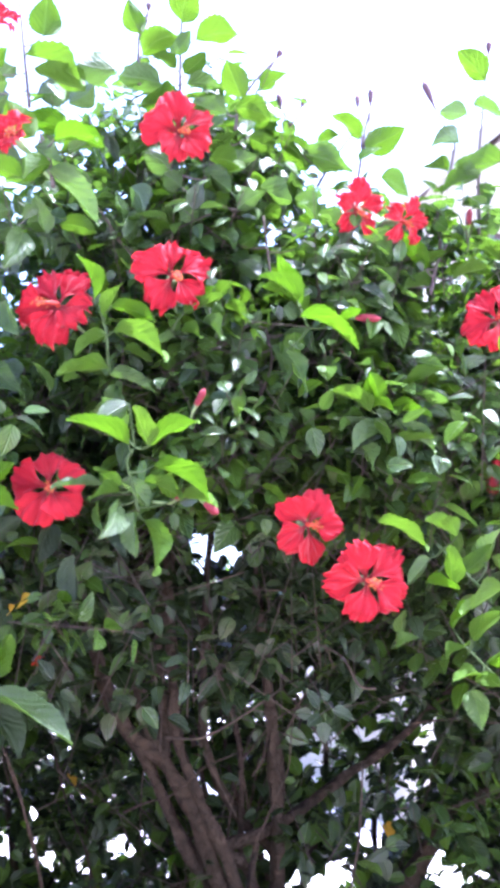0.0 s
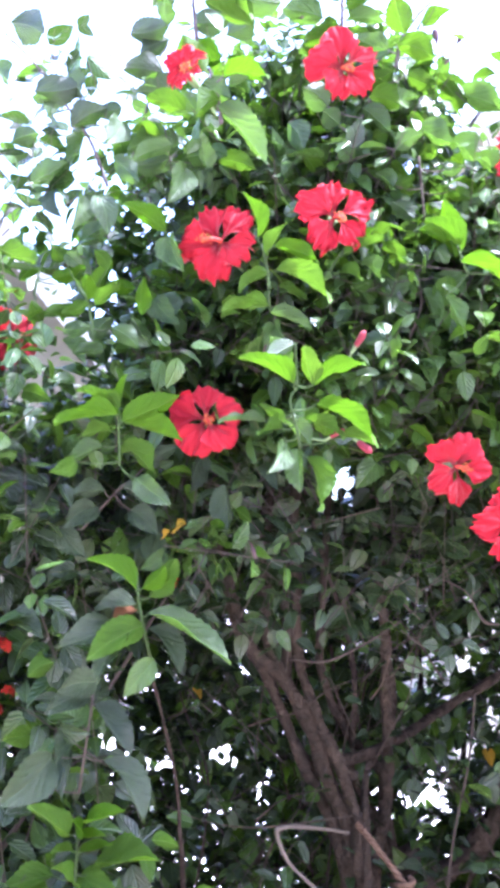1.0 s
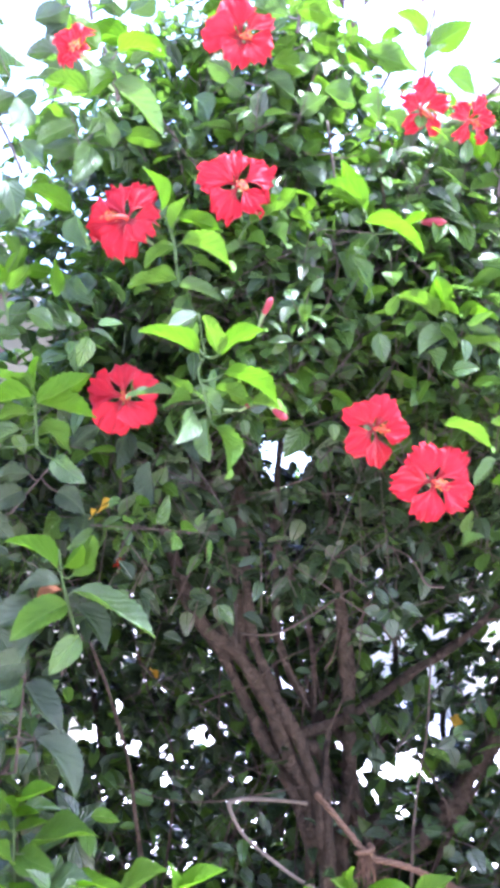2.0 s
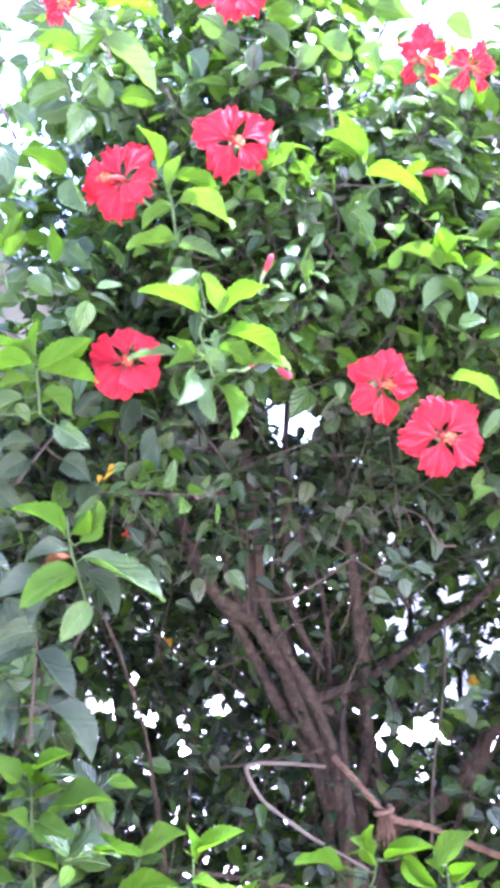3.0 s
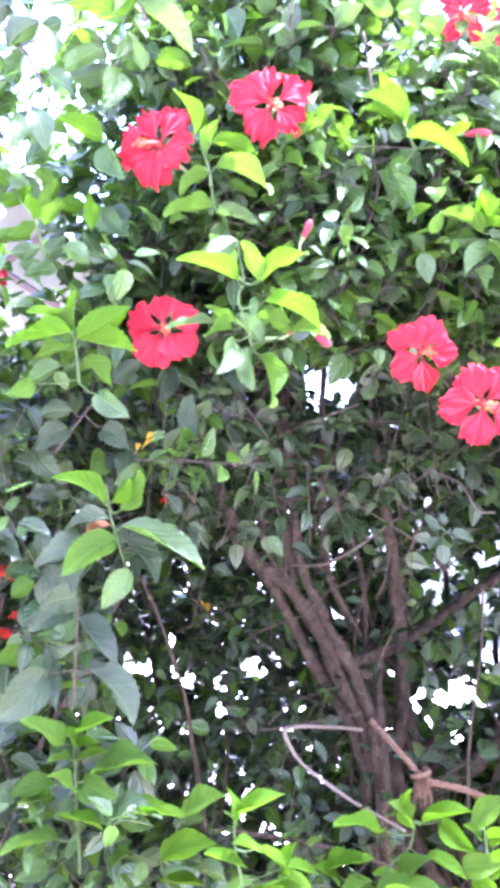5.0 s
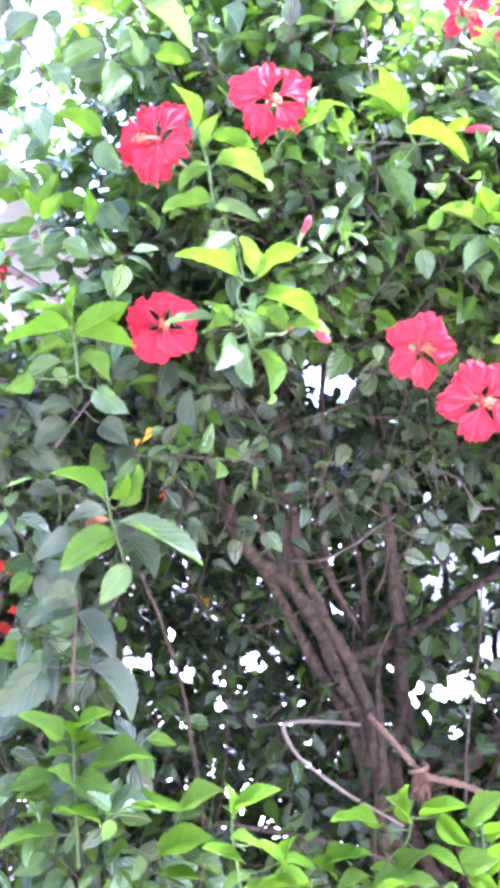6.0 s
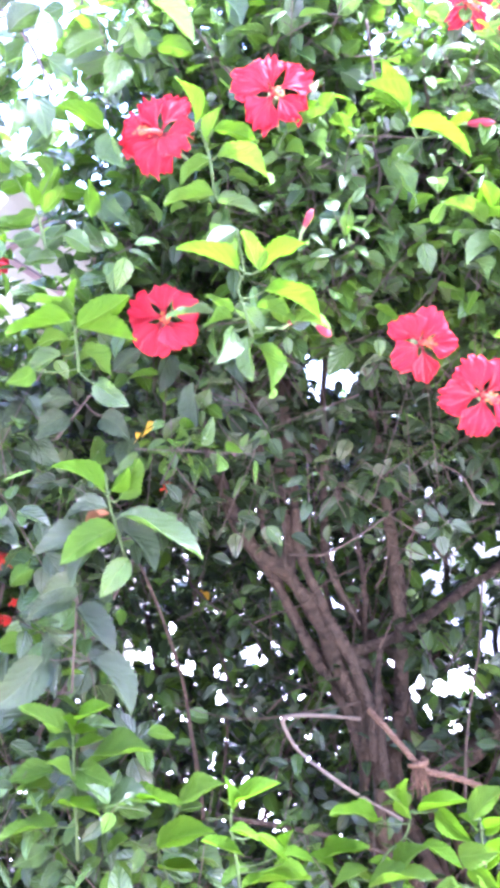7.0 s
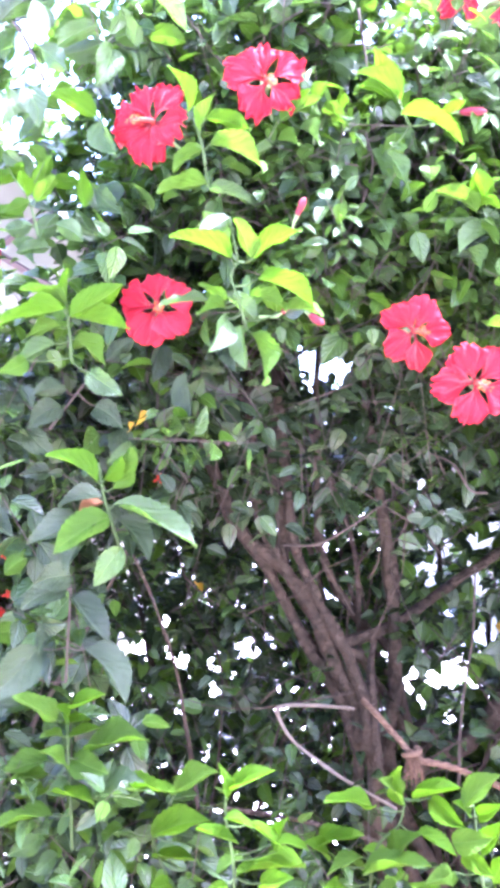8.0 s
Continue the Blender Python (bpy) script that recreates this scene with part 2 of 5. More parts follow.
    bm = bmesh.new()
    if stem[-1][2] > 2.3:
        r *= 1.35
    tube(bm, stem, r, r * 0.6, 6)
    line = smooth_line(stem, 8)
    for base, tip, normal, wide, *own in leaves:
        b = Vector(base)
        near = min(line, key=lambda q: (q - b).length)
        if 0.004 < (near - b).length < 0.09:
            mid = (near + b) / 2 + Vector((0, 0, -0.004))
            tube(bm, [near, mid, b], 0.0016, 0.0012, 5, n=3)
    st = part("shoot", bm, WOODY_STEM if line[-1].z > 2.3 else GREEN_STEM if tone not in "md" else TWIG, plant)
    for base, tip, normal, wide, *own in leaves:
        b, p = Vector(base), Vector(tip)
        leaf(st, b, b + (p - b) * (0.8 if tone == "m" else 1.0), normal, wide, own[0] if own else tone)
    return st


def petal_mesh(seed, mat, ruffle=1.0):
    """A petal, 1 long: narrow claw, broad rounded ruffled end."""
    r = random.Random(seed)
    ph, ph2, back = r.uniform(0, 6), r.uniform(0, 6), r.uniform(0.10, 0.35)
    bm = bmesh.new()
    uvl = bm.loops.layers.uv.new("UVMap")
    rows, cols, grid, uvs = 16, 30, [], {}
    twist, curl = r.uniform(-0.25, 0.25), r.uniform(0.0, 0.35)
    for i in range(rows + 1):
        v = i / rows
        row = []
        g = min(1.0, max(0.0, (v - 0.18) / 0.62))
        w = 0.045 + 0.10 * v + 0.36 * g * g * (3 - 2 * g)
        for j in range(cols + 1):
            c = 2 * j / cols - 1
            q = Vector((c * 2.1 + seed, v * 1.5, seed * 0.7))
            frill = noise.noise(Vector((c * 6.0 + seed * 3, v * 2.0, 0.3))) + 0.6 * noise.noise(Vector((c * 15.0 + seed, v * 3.0, 1.3)))
            x = c * w * (1 - 0.16 * max(0, v - 0.8) / 0.2) + v * v * abs(c) ** 3 * c * 0.05 * ruffle * frill
            y = v * (1 - 0.20 * v * c * c - 0.13 * v * c ** 6) + v ** 4 * (0.07 * ruffle * noise.noise(q * 2.6) + 0.055 * ruffle * frill)
            edge = max(abs(c) ** 3, v ** 4) * v
            z = 0.16 * math.sin(v * 2.2) - back * v ** 3 - curl * ruffle * max(0.0, v - 0.62) ** 2 * 2.2 + (0.17 + twist) * c * v * 0.8
            z += ruffle * edge * (0.26 * noise.noise(q * 1.7) + 0.16 * noise.noise(q * 4.3) + 0.07 * frill) + 0.10 * v * abs(c) ** 5
            z += 0.035 * v * math.sin(c * 10 + ph2) - 0.08 * (1 - abs(c)) * math.sin(v * 3.1)
            vert = bm.verts.new((x, y, z))
            uvs[vert] = (j / cols, v)
            row.append(vert)
        grid.append(row)
    for a, b in zip(grid, grid[1:]):
        for c in range(cols):
            bm.faces.new((a[c], a[c + 1], b[c + 1], b[c]))
    for f in bm.faces:
        for lp in f.loops:
            lp[uvl].uv = uvs[lp.vert]
    me = bpy.data.meshes.new("petal")
    bm.normal_update()
    bm.to_mesh(me)
    bm.free()
    me.materials.append(mat)
    return me


PETALS = [petal_mesh(60 + i, PETAL, 1.5) for i in range(7)]
SMOOTH_PETALS = [petal_mesh(80 + i, PETAL, 0.85) for i in range(7)]


SHOWN_AT = []


def flower(plant, centre, facing, size, cup=18.0, spin=0.0, seed=0, spread=1.0, column=0.17, bend=(0.008, -0.012), petals=PETALS):
    """A five-petalled hibiscus: green calyx and stalk, petals, stamen column with yellow anthers."""
    r = random.Random(seed)
    q = Vector(facing).normalized().to_track_quat("Z", "Y").to_matrix().to_4x4()
    m = Matrix.Translation(centre) @ q @ Matrix.Rotation(radians(spin), 4, "Z")
    rad = size / 2
    SHOWN_AT.append(Vector(centre))
    bm = bmesh.new()
    tube(bm, [(0, 0, -0.012), (0, 0, -0.025), (0.004, 0, -0.055), (0.02, -0.02, -0.10)], 0.010, 0.0022, 7, n=3)
    base = part("flower", bm, CALYX, plant, "open red hibiscus flower")
    set_world(base, m)
    for i in range(5):
        p = part_mesh("petal", petals[(i + seed) % 7], None, base)
        turn = 72 * i + r.uniform(-6, 6)
        up = (m.to_3x3() @ Matrix.Rotation(radians(turn), 3, "Z") @ Vector((0, 1, 0))).z
        tilt = cup - 9 * max(0.0, up) - 10 * max(0.0, -up) + r.uniform(-12, 12)
        k = rad * r.uniform(0.99, 1.15)
        set_world(p, m @ Matrix.Rotation(radians(turn), 4, "Z") @ Matrix.Rotation(radians(tilt), 4, "X")
                  @ Matrix.Translation((0, 0.002, -0.004 + 0.0012 * i)) @ Matrix.Diagonal((k * spread, k, k, 1)))
    bm = bmesh.new()
    L = size * column
    ax = [(0, 0, -0.006), (0.002, -0.002, L * 0.4), (bend[0] * 0.5, bend[1] * 0.55, L * 0.75), (*bend, L)]
    tube(bm, ax, 0.0045, 0.0028, 7, n=4)
    set_world(part("stamen_column", bm, COLUMN, base, "red stamen column"), m)
    bm = bmesh.new()
    line = smooth_line(ax, 10)
    for i in range(30):
        p = line[r.randint(len(line) * 6 // 10, len(line) - 1)]
        a = r.uniform(0, 6.28)
        o = Vector((math.cos(a), math.sin(a), r.uniform(-0.2, 0.7))) * r.uniform(0.004, 0.010)
        bmesh.ops.create_icosphere(bm, subdivisions=1, radius=r.uniform(0.0013, 0.0021), matrix=Matrix.Translation(p + o))
    set_world(part("anther_head", bm, ANTHER, base, "orange-yellow anthers"), m)
    return base


def bud(plant, foot, top, mat=BUD, fat=0.008, stem_to=None):
    """A closed flower bud in its calyx on a thin stalk."""
    foot, top = Vector(foot), Vector(top)
    fat *= 0.68
    d = (top - foot) * 1.25
    bm = bmesh.new()
    if stem_to is not None:
        s = Vector(stem_to)
        tube(bm, [s, (s + foot) / 2 + Vector((0.004, 0, 0)), foot], 0.0024, 0.0021, 5, n=4)
    tube(bm, [foot, foot + d * 0.2, foot + d * 0.42], fat * 0.6, fat * 0.95, 8, n=3)
    b = part("bud", bm, CALYX if mat is BUD else DARK_BUD, plant, "closed flower bud in its calyx")
    bm = bmesh.new()
    line, rings = 9, []
    side = d.normalized().orthogonal()
    for i in range(line):
        v = i / (line - 1)
        rr = fat * (0.75 + 0.55 * math.sin(v * 2.6)) * (1 if v < 0.8 else 1 - (v - 0.8) * 3.6)
        ring = []
        for s in range(8):
            rot = Matrix.Rotation(2 * math.pi * s / 8 + v * 1.2, 3, d)
            ring.append(bm.verts.new(foot + d * (0.3 + 0.7 * v) + (rot @ side) * rr * (1 + 0.12 * (s % 2))))
        rings.append(ring)
    for a, c in zip(rings, rings[1:]):
        for s in range(8):
            bm.faces.new((a[s], a[(s + 1) % 8], c[(s + 1) % 8], c[s]))
    bm.faces.new(rings[-1])
    part("rolled_petals", bm, mat, b)
    return b


RNG = np.random.default_rng(11)


def foliage(name, parent, tone, place, normal, along, size, label, fold=0.2):
    """Many small leaves as one mesh: place, normal and along are arrays of vectors, size an array of lengths."""
    rows = (0.0, 0.14, 0.34, 0.58, 0.80, 1.0)
    n = len(place)
    along = along / np.linalg.norm(along, axis=1, keepdims=True)
    normal = normal - along * (normal * along).sum(1, keepdims=True)
    normal /= np.linalg.norm(normal, axis=1, keepdims=True) + 1e-9
    side = np.cross(along, normal)
    arch = RNG.uniform(0.0, 0.35, n)
    fo = RNG.uniform(0.05, 2 * fold, n)
    wd = RNG.uniform(0.76, 1.12, n)
    verts, uv = [], []
    for v in rows:
        w = blade_profile(v) if 0 < v < 1 else 0.006
        for c in (-1.0, 0.0, 1.0):
            x = c * w * wd
            z = abs(c) * w * fo * 1.2 - arch * v * v
            verts.append(place + size[:, None] * (side * x[:, None] + along * v + normal * z[:, None]))
            uv.append((0.5 + c * w, v))
    k = len(verts)
    co = np.stack(verts, 1).reshape(-1, 3)
    quads = []
    for i in range(len(rows) - 1):
        for c in range(2):
            quads.append((i * 3 + c, i * 3 + c + 1, i * 3 + c + 4, i * 3 + c + 3))
    quads = np.array(quads)
    idx = (quads[None] + (np.arange(n) * k)[:, None, None]).reshape(-1)
    me = bpy.data.meshes.new(name)
    me.vertices.add(len(co))
    me.vertices.foreach_set("co", co.ravel())
    me.loops.add(len(idx))
    me.loops.foreach_set("vertex_index", idx.astype(np.int32))
    nf = len(idx) // 4
    me.polygons.add(nf)
    me.polygons.foreach_set("loop_start", np.arange(nf, dtype=np.int32) * 4)
    me.update(calc_edges=True)
    layer = me.uv_layers.new(name="UVMap")
    tile = np.array(uv)[quads.reshape(-1)]
    layer.data.foreach_set("uv", np.tile(tile, (n, 1)).ravel())
    me.validate()
    return tagged(part_mesh(name, me, LEAF[tone], parent, label), kind="stuff")


def before_flower(c):
    """Whether leaves at this place would hide an open flower or the rope from the camera."""
    return any((c[0] - f.x) ** 2 + (c[2] - f.z) ** 2 < 0.0115 and c[1] < f.y + 0.13 for f in SHOWN_AT)


def clusters(count, inside, low, high, per=7, size=(0.05, 0.09), droop=0.5):
    """Places for leaves, set along short twigs that point out and up: arrays of place, normal, along, size, and the twigs."""
    P, N, A, S, twigs = [], [], [], [], []
    low, high = np.array(low), np.array(high)
    made = tries = 0
    while made < count and tries < count * 30:
        tries += 1
        c = low + (high - low) * RNG.random(3)
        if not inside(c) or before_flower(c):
            continue
        made += 1
        out = np.array([RNG.normal(0, 0.6), RNG.normal(-0.25, 0.6), RNG.normal(0.75, 0.4)])
        out /= np.linalg.norm(out)
        L = RNG.uniform(0.08, 0.2)
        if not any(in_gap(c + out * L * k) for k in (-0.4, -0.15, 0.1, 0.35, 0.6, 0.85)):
            twigs.append((c - out * L * 0.4, c + out * L))
        for i in range(per):
            f = (i + RNG.random()) / per
            a = i * 2.4 + RNG.normal(0, 0.5)
            e1 = np.cross(out, (0.3, 0.2, 1.0) if abs(out[2]) < 0.9 else (1.0, 0, 0))
            e1 /= np.linalg.norm(e1)
            e2 = np.cross(out, e1)
            rad = e1 * math.cos(a) + e2 * math.sin(a)
            along = rad + out * RNG.uniform(-0.1, 0.6) + np.array([0, 0, -droop * RNG.random()])
            nrm = out * 0.8 + np.array([0, 0, 0.7]) + RNG.normal(0, 0.45, 3)
            at = c + out * L * f + rad * 0.012
            long = RNG.uniform(*size) * (0.75 + 0.35 * (1 - f))
            way = along / np.linalg.norm(along) * long
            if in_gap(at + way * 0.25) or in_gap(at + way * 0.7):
                continue
            P.append(at)
            N.append(nrm)
            A.append(along)
            S.append(long)
    return np.array(P), np.array(N), np.array(A), np.array(S), twigs


def twig_mesh(name, parent, twigs, r=0.0015, label=""):
    """Thin three-sided twigs joined into one mesh."""
    co, faces = [], []
    for a, b in twigs:
        d = (b - a) / (np.linalg.norm(b - a) + 1e-9)
        u = np.cross(d, (0.2, 1.0, 0.1))
        u /= np.linalg.norm(u)
        w = np.cross(d, u)
        k = len(co)
        for p, rr in ((a, r), (b, r * 0.5)):
            for s in range(3):
                an = 2.094 * s
                co.append(p + (u * math.cos(an) + w * math.sin(an)) * rr)
        faces += [(k + s, k + (s + 1) % 3, k + 3 + (s + 1) % 3, k + 3 + s) for s in range(3)]
    me = bpy.data.meshes.new(name)
    me.from_pydata([tuple(c) for c in co], [], faces)
    return tagged(part_mesh(name, me, TWIG, parent, label), kind="stuff")


def box(bm, lo, hi, m=None):
    g = bmesh.ops.create_cube(bm, size=1.0)["verts"]
    c, s = (Vector(lo) + Vector(hi)) / 2, Vector(hi) - Vector(lo)
    for v in g:
        v.co = Vector((v.co.x * s.x, v.co.y * s.y, v.co.z * s.z)) + c
        if m is not None:
            v.co = m @ v.co
    return g


# ---- ground ----
bm = bmesh.new()
xs = [-400, -60, -12, -5, -2, 0, 2, 5, 12, 60, 400]
ys = [-400, -60, -12, -5, -2, 0.0, 2, 5, 12, 60, 400]
gv = [[bm.verts.new((x, y, 0.02 * noise.noise(Vector((x, y, 0))) if abs(x) < 20 and abs(y) < 20 else 0)) for x in xs] for y in ys]
for j in range(len(ys) - 1):
    for i in range(len(xs) - 1):
        bm.faces.new((gv[j][i], gv[j][i + 1], gv[j + 1][i + 1], gv[j + 1][i]))
tagged(part("ground", bm, CONCRETE, None), "pale sunlit concrete yard around the flower bed", "ground", kind="structure")
# unseen soil bed, run forward to y -1.5 to cut bounce off the concrete
bm = bmesh.new()
nx, ny = 60, 24
bed = [[bm.verts.new((-5.0 + 10.0 * i / nx, -1.5 + 3.2 * j / ny,
        -0.06 if i in (0, nx) or j in (0, ny) else 0.05 + 0.035 * noise.noise(Vector((i * 0.5, j * 0.5, 3))))) for i in range(nx + 1)] for j in range(ny + 1)]
for j in range(ny):
    for i in range(nx):
        bm.faces.new((bed[j][i], bed[j][i + 1], bed[j + 1][i + 1], bed[j + 1][i]))
tagged(part("flower_bed", bm, SOIL, None), "unseen brown soil bed under the bushes, sized and tinted for bounce light", "soil", kind="structure")

# unseen wall added at the back of the viewer: blocks front sky, bounces fill
bm = bmesh.new()
box(bm, (-9.0, -4.65, 0.0), (9.0, -4.4, 5.2))
tagged(part("light_shaping_wall", bm, RENDER_WALL, None, smooth=False), "unseen pale grey wall added behind the viewer to shape the light", "wall", kind="structure")

# ---- houses behind the bush ----
def house(at, turn, width, depth, eave, ridge, wall, label, storeys, over=0.35):
    """A gabled house whose gable end faces -y before turning: walls, two roof slopes, barge boards, purlins, a window and a door."""
    ob = root("house", at, label, "house")
    m = Matrix.Translation(at) @ Matrix.Rotation(radians(turn), 4, "Z")
    h = width / 2
    bm = bmesh.new()
    t = 0.2
    for y0 in (0.0, depth - t):
        a = [bm.verts.new(m @ Vector(p)) for p in ((-h, y0, 0), (h, y0, 0), (h, y0, eave), (0, y0, ridge), (-h, y0, eave))]
        b = [bm.verts.new(m @ Vector(p)) for p in ((-h, y0 + t, 0), (h, y0 + t, 0), (h, y0 + t, eave), (0, y0 + t, ridge), (-h, y0 + t, eave))]
        bm.faces.new(a)
        bm.faces.new(b[::-1])
        for i in range(5):
            bm.faces.new((a[i], b[i], b[(i + 1) % 5], a[(i + 1) % 5]))
    box(bm, (-h, t, 0), (-h + t, depth - t, eave), m)
    box(bm, (h - t, t, 0), (h, depth - t, eave), m)
    part("wall", bm, wall, ob, smooth=False)
    ang = math.atan2(ridge - eave, h)
    slope = (h + over) / math.cos(ang)
    for s in (-1, 1):
        rm = m @ Matrix.Translation((0, 0, ridge + 0.02)) @ Matrix.Rotation(s * ang, 4, "Y")
        bm = bmesh.new()
        lo, hi = (0, -over, 0.0), (slope * s, depth + over, 0.05)
        box(bm, (min(lo[0], hi[0]), lo[1], lo[2]), (max(lo[0], hi[0]), hi[1], hi[2]), rm)
        part("roof", bm, ROOF_SHEET, ob, smooth=False)
        bm = bmesh.new()
        box(bm, (min(0, slope * s), -over - 0.04, -0.10), (max(0, slope * s), -over, 0.07), rm)
        part("barge_board", bm, ROOF_SHEET, ob, smooth=False)
        for k in (0.25, 0.55, 0.85):
            bm = bmesh.new()
            box(bm, (slope * s * k - 0.05, -over, -0.09), (slope * s * k + 0.05, 0.0, -0.003), rm)
            part("purlin", bm, TIMBER, ob, smooth=False)
    for z in storeys:
        for x in (-h * 0.72, h * 0.28):
            bm = bmesh.new()
            box(bm, (x, -0.03, z), (x + 1.0, -0.003, z + 1.2), m)
            win = part("window", bm, TIMBER, ob, smooth=False)
            for k in (0, 1):
                bm = bmesh.new()
                box(bm, (x + 0.06 + 0.46 * k, -0.036, z + 0.06), (x + 0.48 + 0.46 * k, -0.032, z + 1.14), m)
                part("pane", bm, GLASS_DARK, win, smooth=False)
    return ob


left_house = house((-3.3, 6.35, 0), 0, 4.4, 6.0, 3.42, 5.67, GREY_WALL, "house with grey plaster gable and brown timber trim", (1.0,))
for bar in (((-2.126, 6.200, 3.561), (-1.769, 6.200, 3.832)), ((-2.149, 6.200, 3.532), (-1.643, 6.200, 3.209))):
    bm = bmesh.new()
    tube(bm, [bar[0], tuple((a + b) / 2 for a, b in zip(*bar)), bar[1]], 0.034, 0.034, 4, n=1)
    part("roof_strut", bm, TIMBER, left_house, smooth=False)
house((5.2, 7.35, 0), 0, 5.2, 6.0, 6.35, 8.7, WARM_WALL, "two-storey house with cream plaster gable and pale roof", (1.0, 4.9))

# ---- the hibiscus bush: wood ----
bush = root("hibiscus_bush", (0.42, 0.55, 0.0), "tall dense hibiscus bush with red flowers and green leaves", "bush")


def limb(name, pts, r0, r1, mat=BARK, label="", plant=None, sides=10):
    bm = bmesh.new()
    tube(bm, pts, r0, r1, sides, 0.8, 10)
    return part(name, bm, mat, plant or bush, label)


limb("trunk", [(0.40, 0.56, -0.02), (0.37, 0.55, 0.5), (0.289, 0.540, 0.786), (0.255, 0.530, 0.962), (0.202, 0.530, 1.098), (0.131, 0.530, 1.248), (0.049, 0.520, 1.374), (0.011, 0.500, 1.513), (-0.01, 0.48, 1.8), (-0.06, 0.45, 2.2)], 0.0240, 0.0112, label="gnarled brown trunk")
limb("trunk", [(0.43, 0.54, -0.02), (0.40, 0.53, 0.5), (0.296, 0.520, 0.817), (0.260, 0.500, 0.982), (0.229, 0.510, 1.114), (0.149, 0.520, 1.262), (0.099, 0.520, 1.387), (0.080, 0.500, 1.525), (0.05, 0.48, 1.85), (0.02, 0.5, 2.2)], 0.0176, 0.0088, label="gnarled brown trunk")
limb("trunk", [(0.36, 0.58, -0.02), (0.34, 0.57, 0.5), (0.250, 0.550, 0.795), (0.235, 0.540, 0.947), (0.176, 0.550, 1.082), (0.100, 0.550, 1.208), (0.036, 0.540, 1.335), (-0.034, 0.520, 1.425), (-0.076, 0.480, 1.525), (-0.14, 0.44, 1.75), (-0.2, 0.4, 2.15)], 0.0176, 0.0088, label="gnarled brown trunk")
limb("trunk", [(0.47, 0.60, -0.02), (0.46, 0.60, 0.5), (0.321, 0.600, 0.842), (0.336, 0.600, 1.098), (0.319, 0.600, 1.357), (0.285, 0.580, 1.592), (0.257, 0.550, 1.797), (0.30, 0.5, 2.05)], 0.0208, 0.0080, label="upright brown trunk")
limb("trunk", [(0.38, 0.50, -0.02), (0.36, 0.50, 0.5), (0.272, 0.480, 0.795), (0.277, 0.480, 0.939), (0.267, 0.520, 1.088), (0.279, 0.560, 1.168)], 0.0104, 0.0072, label="slim pale brown stem")
limb("trunk", [(0.52, 0.66, -0.02), (0.5, 0.66, 0.6), (0.378, 0.660, 0.929), (0.332, 0.660, 1.126), (0.237, 0.640, 1.222), (0.170, 0.620, 1.355), (0.156, 0.600, 1.527), (0.16, 0.6, 1.85), (0.2, 0.6, 2.2)], 0.0128, 0.0064, label="slim brown stem")
limb("branch", [(0.074, 0.520, 1.337), (-0.014, 0.500, 1.413), (-0.070, 0.460, 1.537), (-0.111, 0.420, 1.657), (-0.131, 0.350, 1.864)], 0.0160, 0.0064)
limb("branch", [(0.049, 0.520, 1.374), (0.017, 0.500, 1.475), (-0.008, 0.460, 1.599), (-0.002, 0.420, 1.755), (-0.025, 0.300, 1.982)], 0.0144, 0.0056)
limb("branch", [(0.074, 0.530, 1.336), (0.074, 0.530, 1.437), (0.048, 0.500, 1.576), (0.074, 0.500, 1.790), (0.1, 0.4, 2.2)], 0.0136, 0.0056)
limb("branch", [(0.252, 0.550, 1.132), (0.203, 0.560, 1.156), (0.340, 0.620, 1.198), (0.481, 0.660, 1.286), (0.617, 0.660, 1.379), (0.85, 0.6, 1.6)], 0.0144, 0.0064)
limb("branch", [(0.42, 0.7, 0.95), (0.435, 0.720, 0.873), (0.564, 0.740, 0.922), (0.8, 0.78, 1.20), (1.2, 0.8, 1.35)], 0.0272, 0.0176)
limb("branch", [(-0.107, 0.400, 0.845), (-0.124, 0.380, 0.977), (-0.152, 0.360, 1.142), (-0.196, 0.330, 1.283), (-0.230, 0.280, 1.378)], 0.0046, 0.0028, BARK)
limb("branch", [(-0.081, 0.340, 0.876), (0.044, 0.340, 0.854), (0.181, 0.350, 0.823), (0.296, 0.360, 0.780)], 0.0048, 0.0032, BARK)
limb("branch", [(0.072, 0.460, 1.388), (0.142, 0.420, 1.392), (0.212, 0.400, 1.429), (0.296, 0.400, 1.488)], 0.0028, 0.0018, TWIG)
limb("branch", [(0.454, 0.500, 0.860), (0.462, 0.500, 1.018), (0.489, 0.500, 1.190), (0.497, 0.500, 1.338)], 0.0032, 0.0024, TWIG)
limb("branch", [(0.474, 0.300, 1.500), (0.440, 0.300, 1.506), (0.411, 0.320, 1.558), (0.371, 0.350, 1.582)], 0.0026, 0.0016, TWIG)

# openings placed along the camera's sight lines: x and z at 1.1 m depth, half width
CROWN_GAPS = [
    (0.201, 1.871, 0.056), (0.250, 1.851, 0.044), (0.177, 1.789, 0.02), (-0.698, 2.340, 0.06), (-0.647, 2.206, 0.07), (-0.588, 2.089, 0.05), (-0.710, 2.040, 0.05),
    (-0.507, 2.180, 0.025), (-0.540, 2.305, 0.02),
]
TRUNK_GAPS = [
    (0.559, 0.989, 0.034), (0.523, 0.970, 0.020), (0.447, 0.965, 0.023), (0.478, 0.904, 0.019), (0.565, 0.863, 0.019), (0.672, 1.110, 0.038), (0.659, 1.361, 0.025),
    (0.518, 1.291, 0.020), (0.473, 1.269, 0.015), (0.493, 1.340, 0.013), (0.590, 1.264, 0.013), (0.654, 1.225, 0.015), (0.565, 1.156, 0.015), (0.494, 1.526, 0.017),
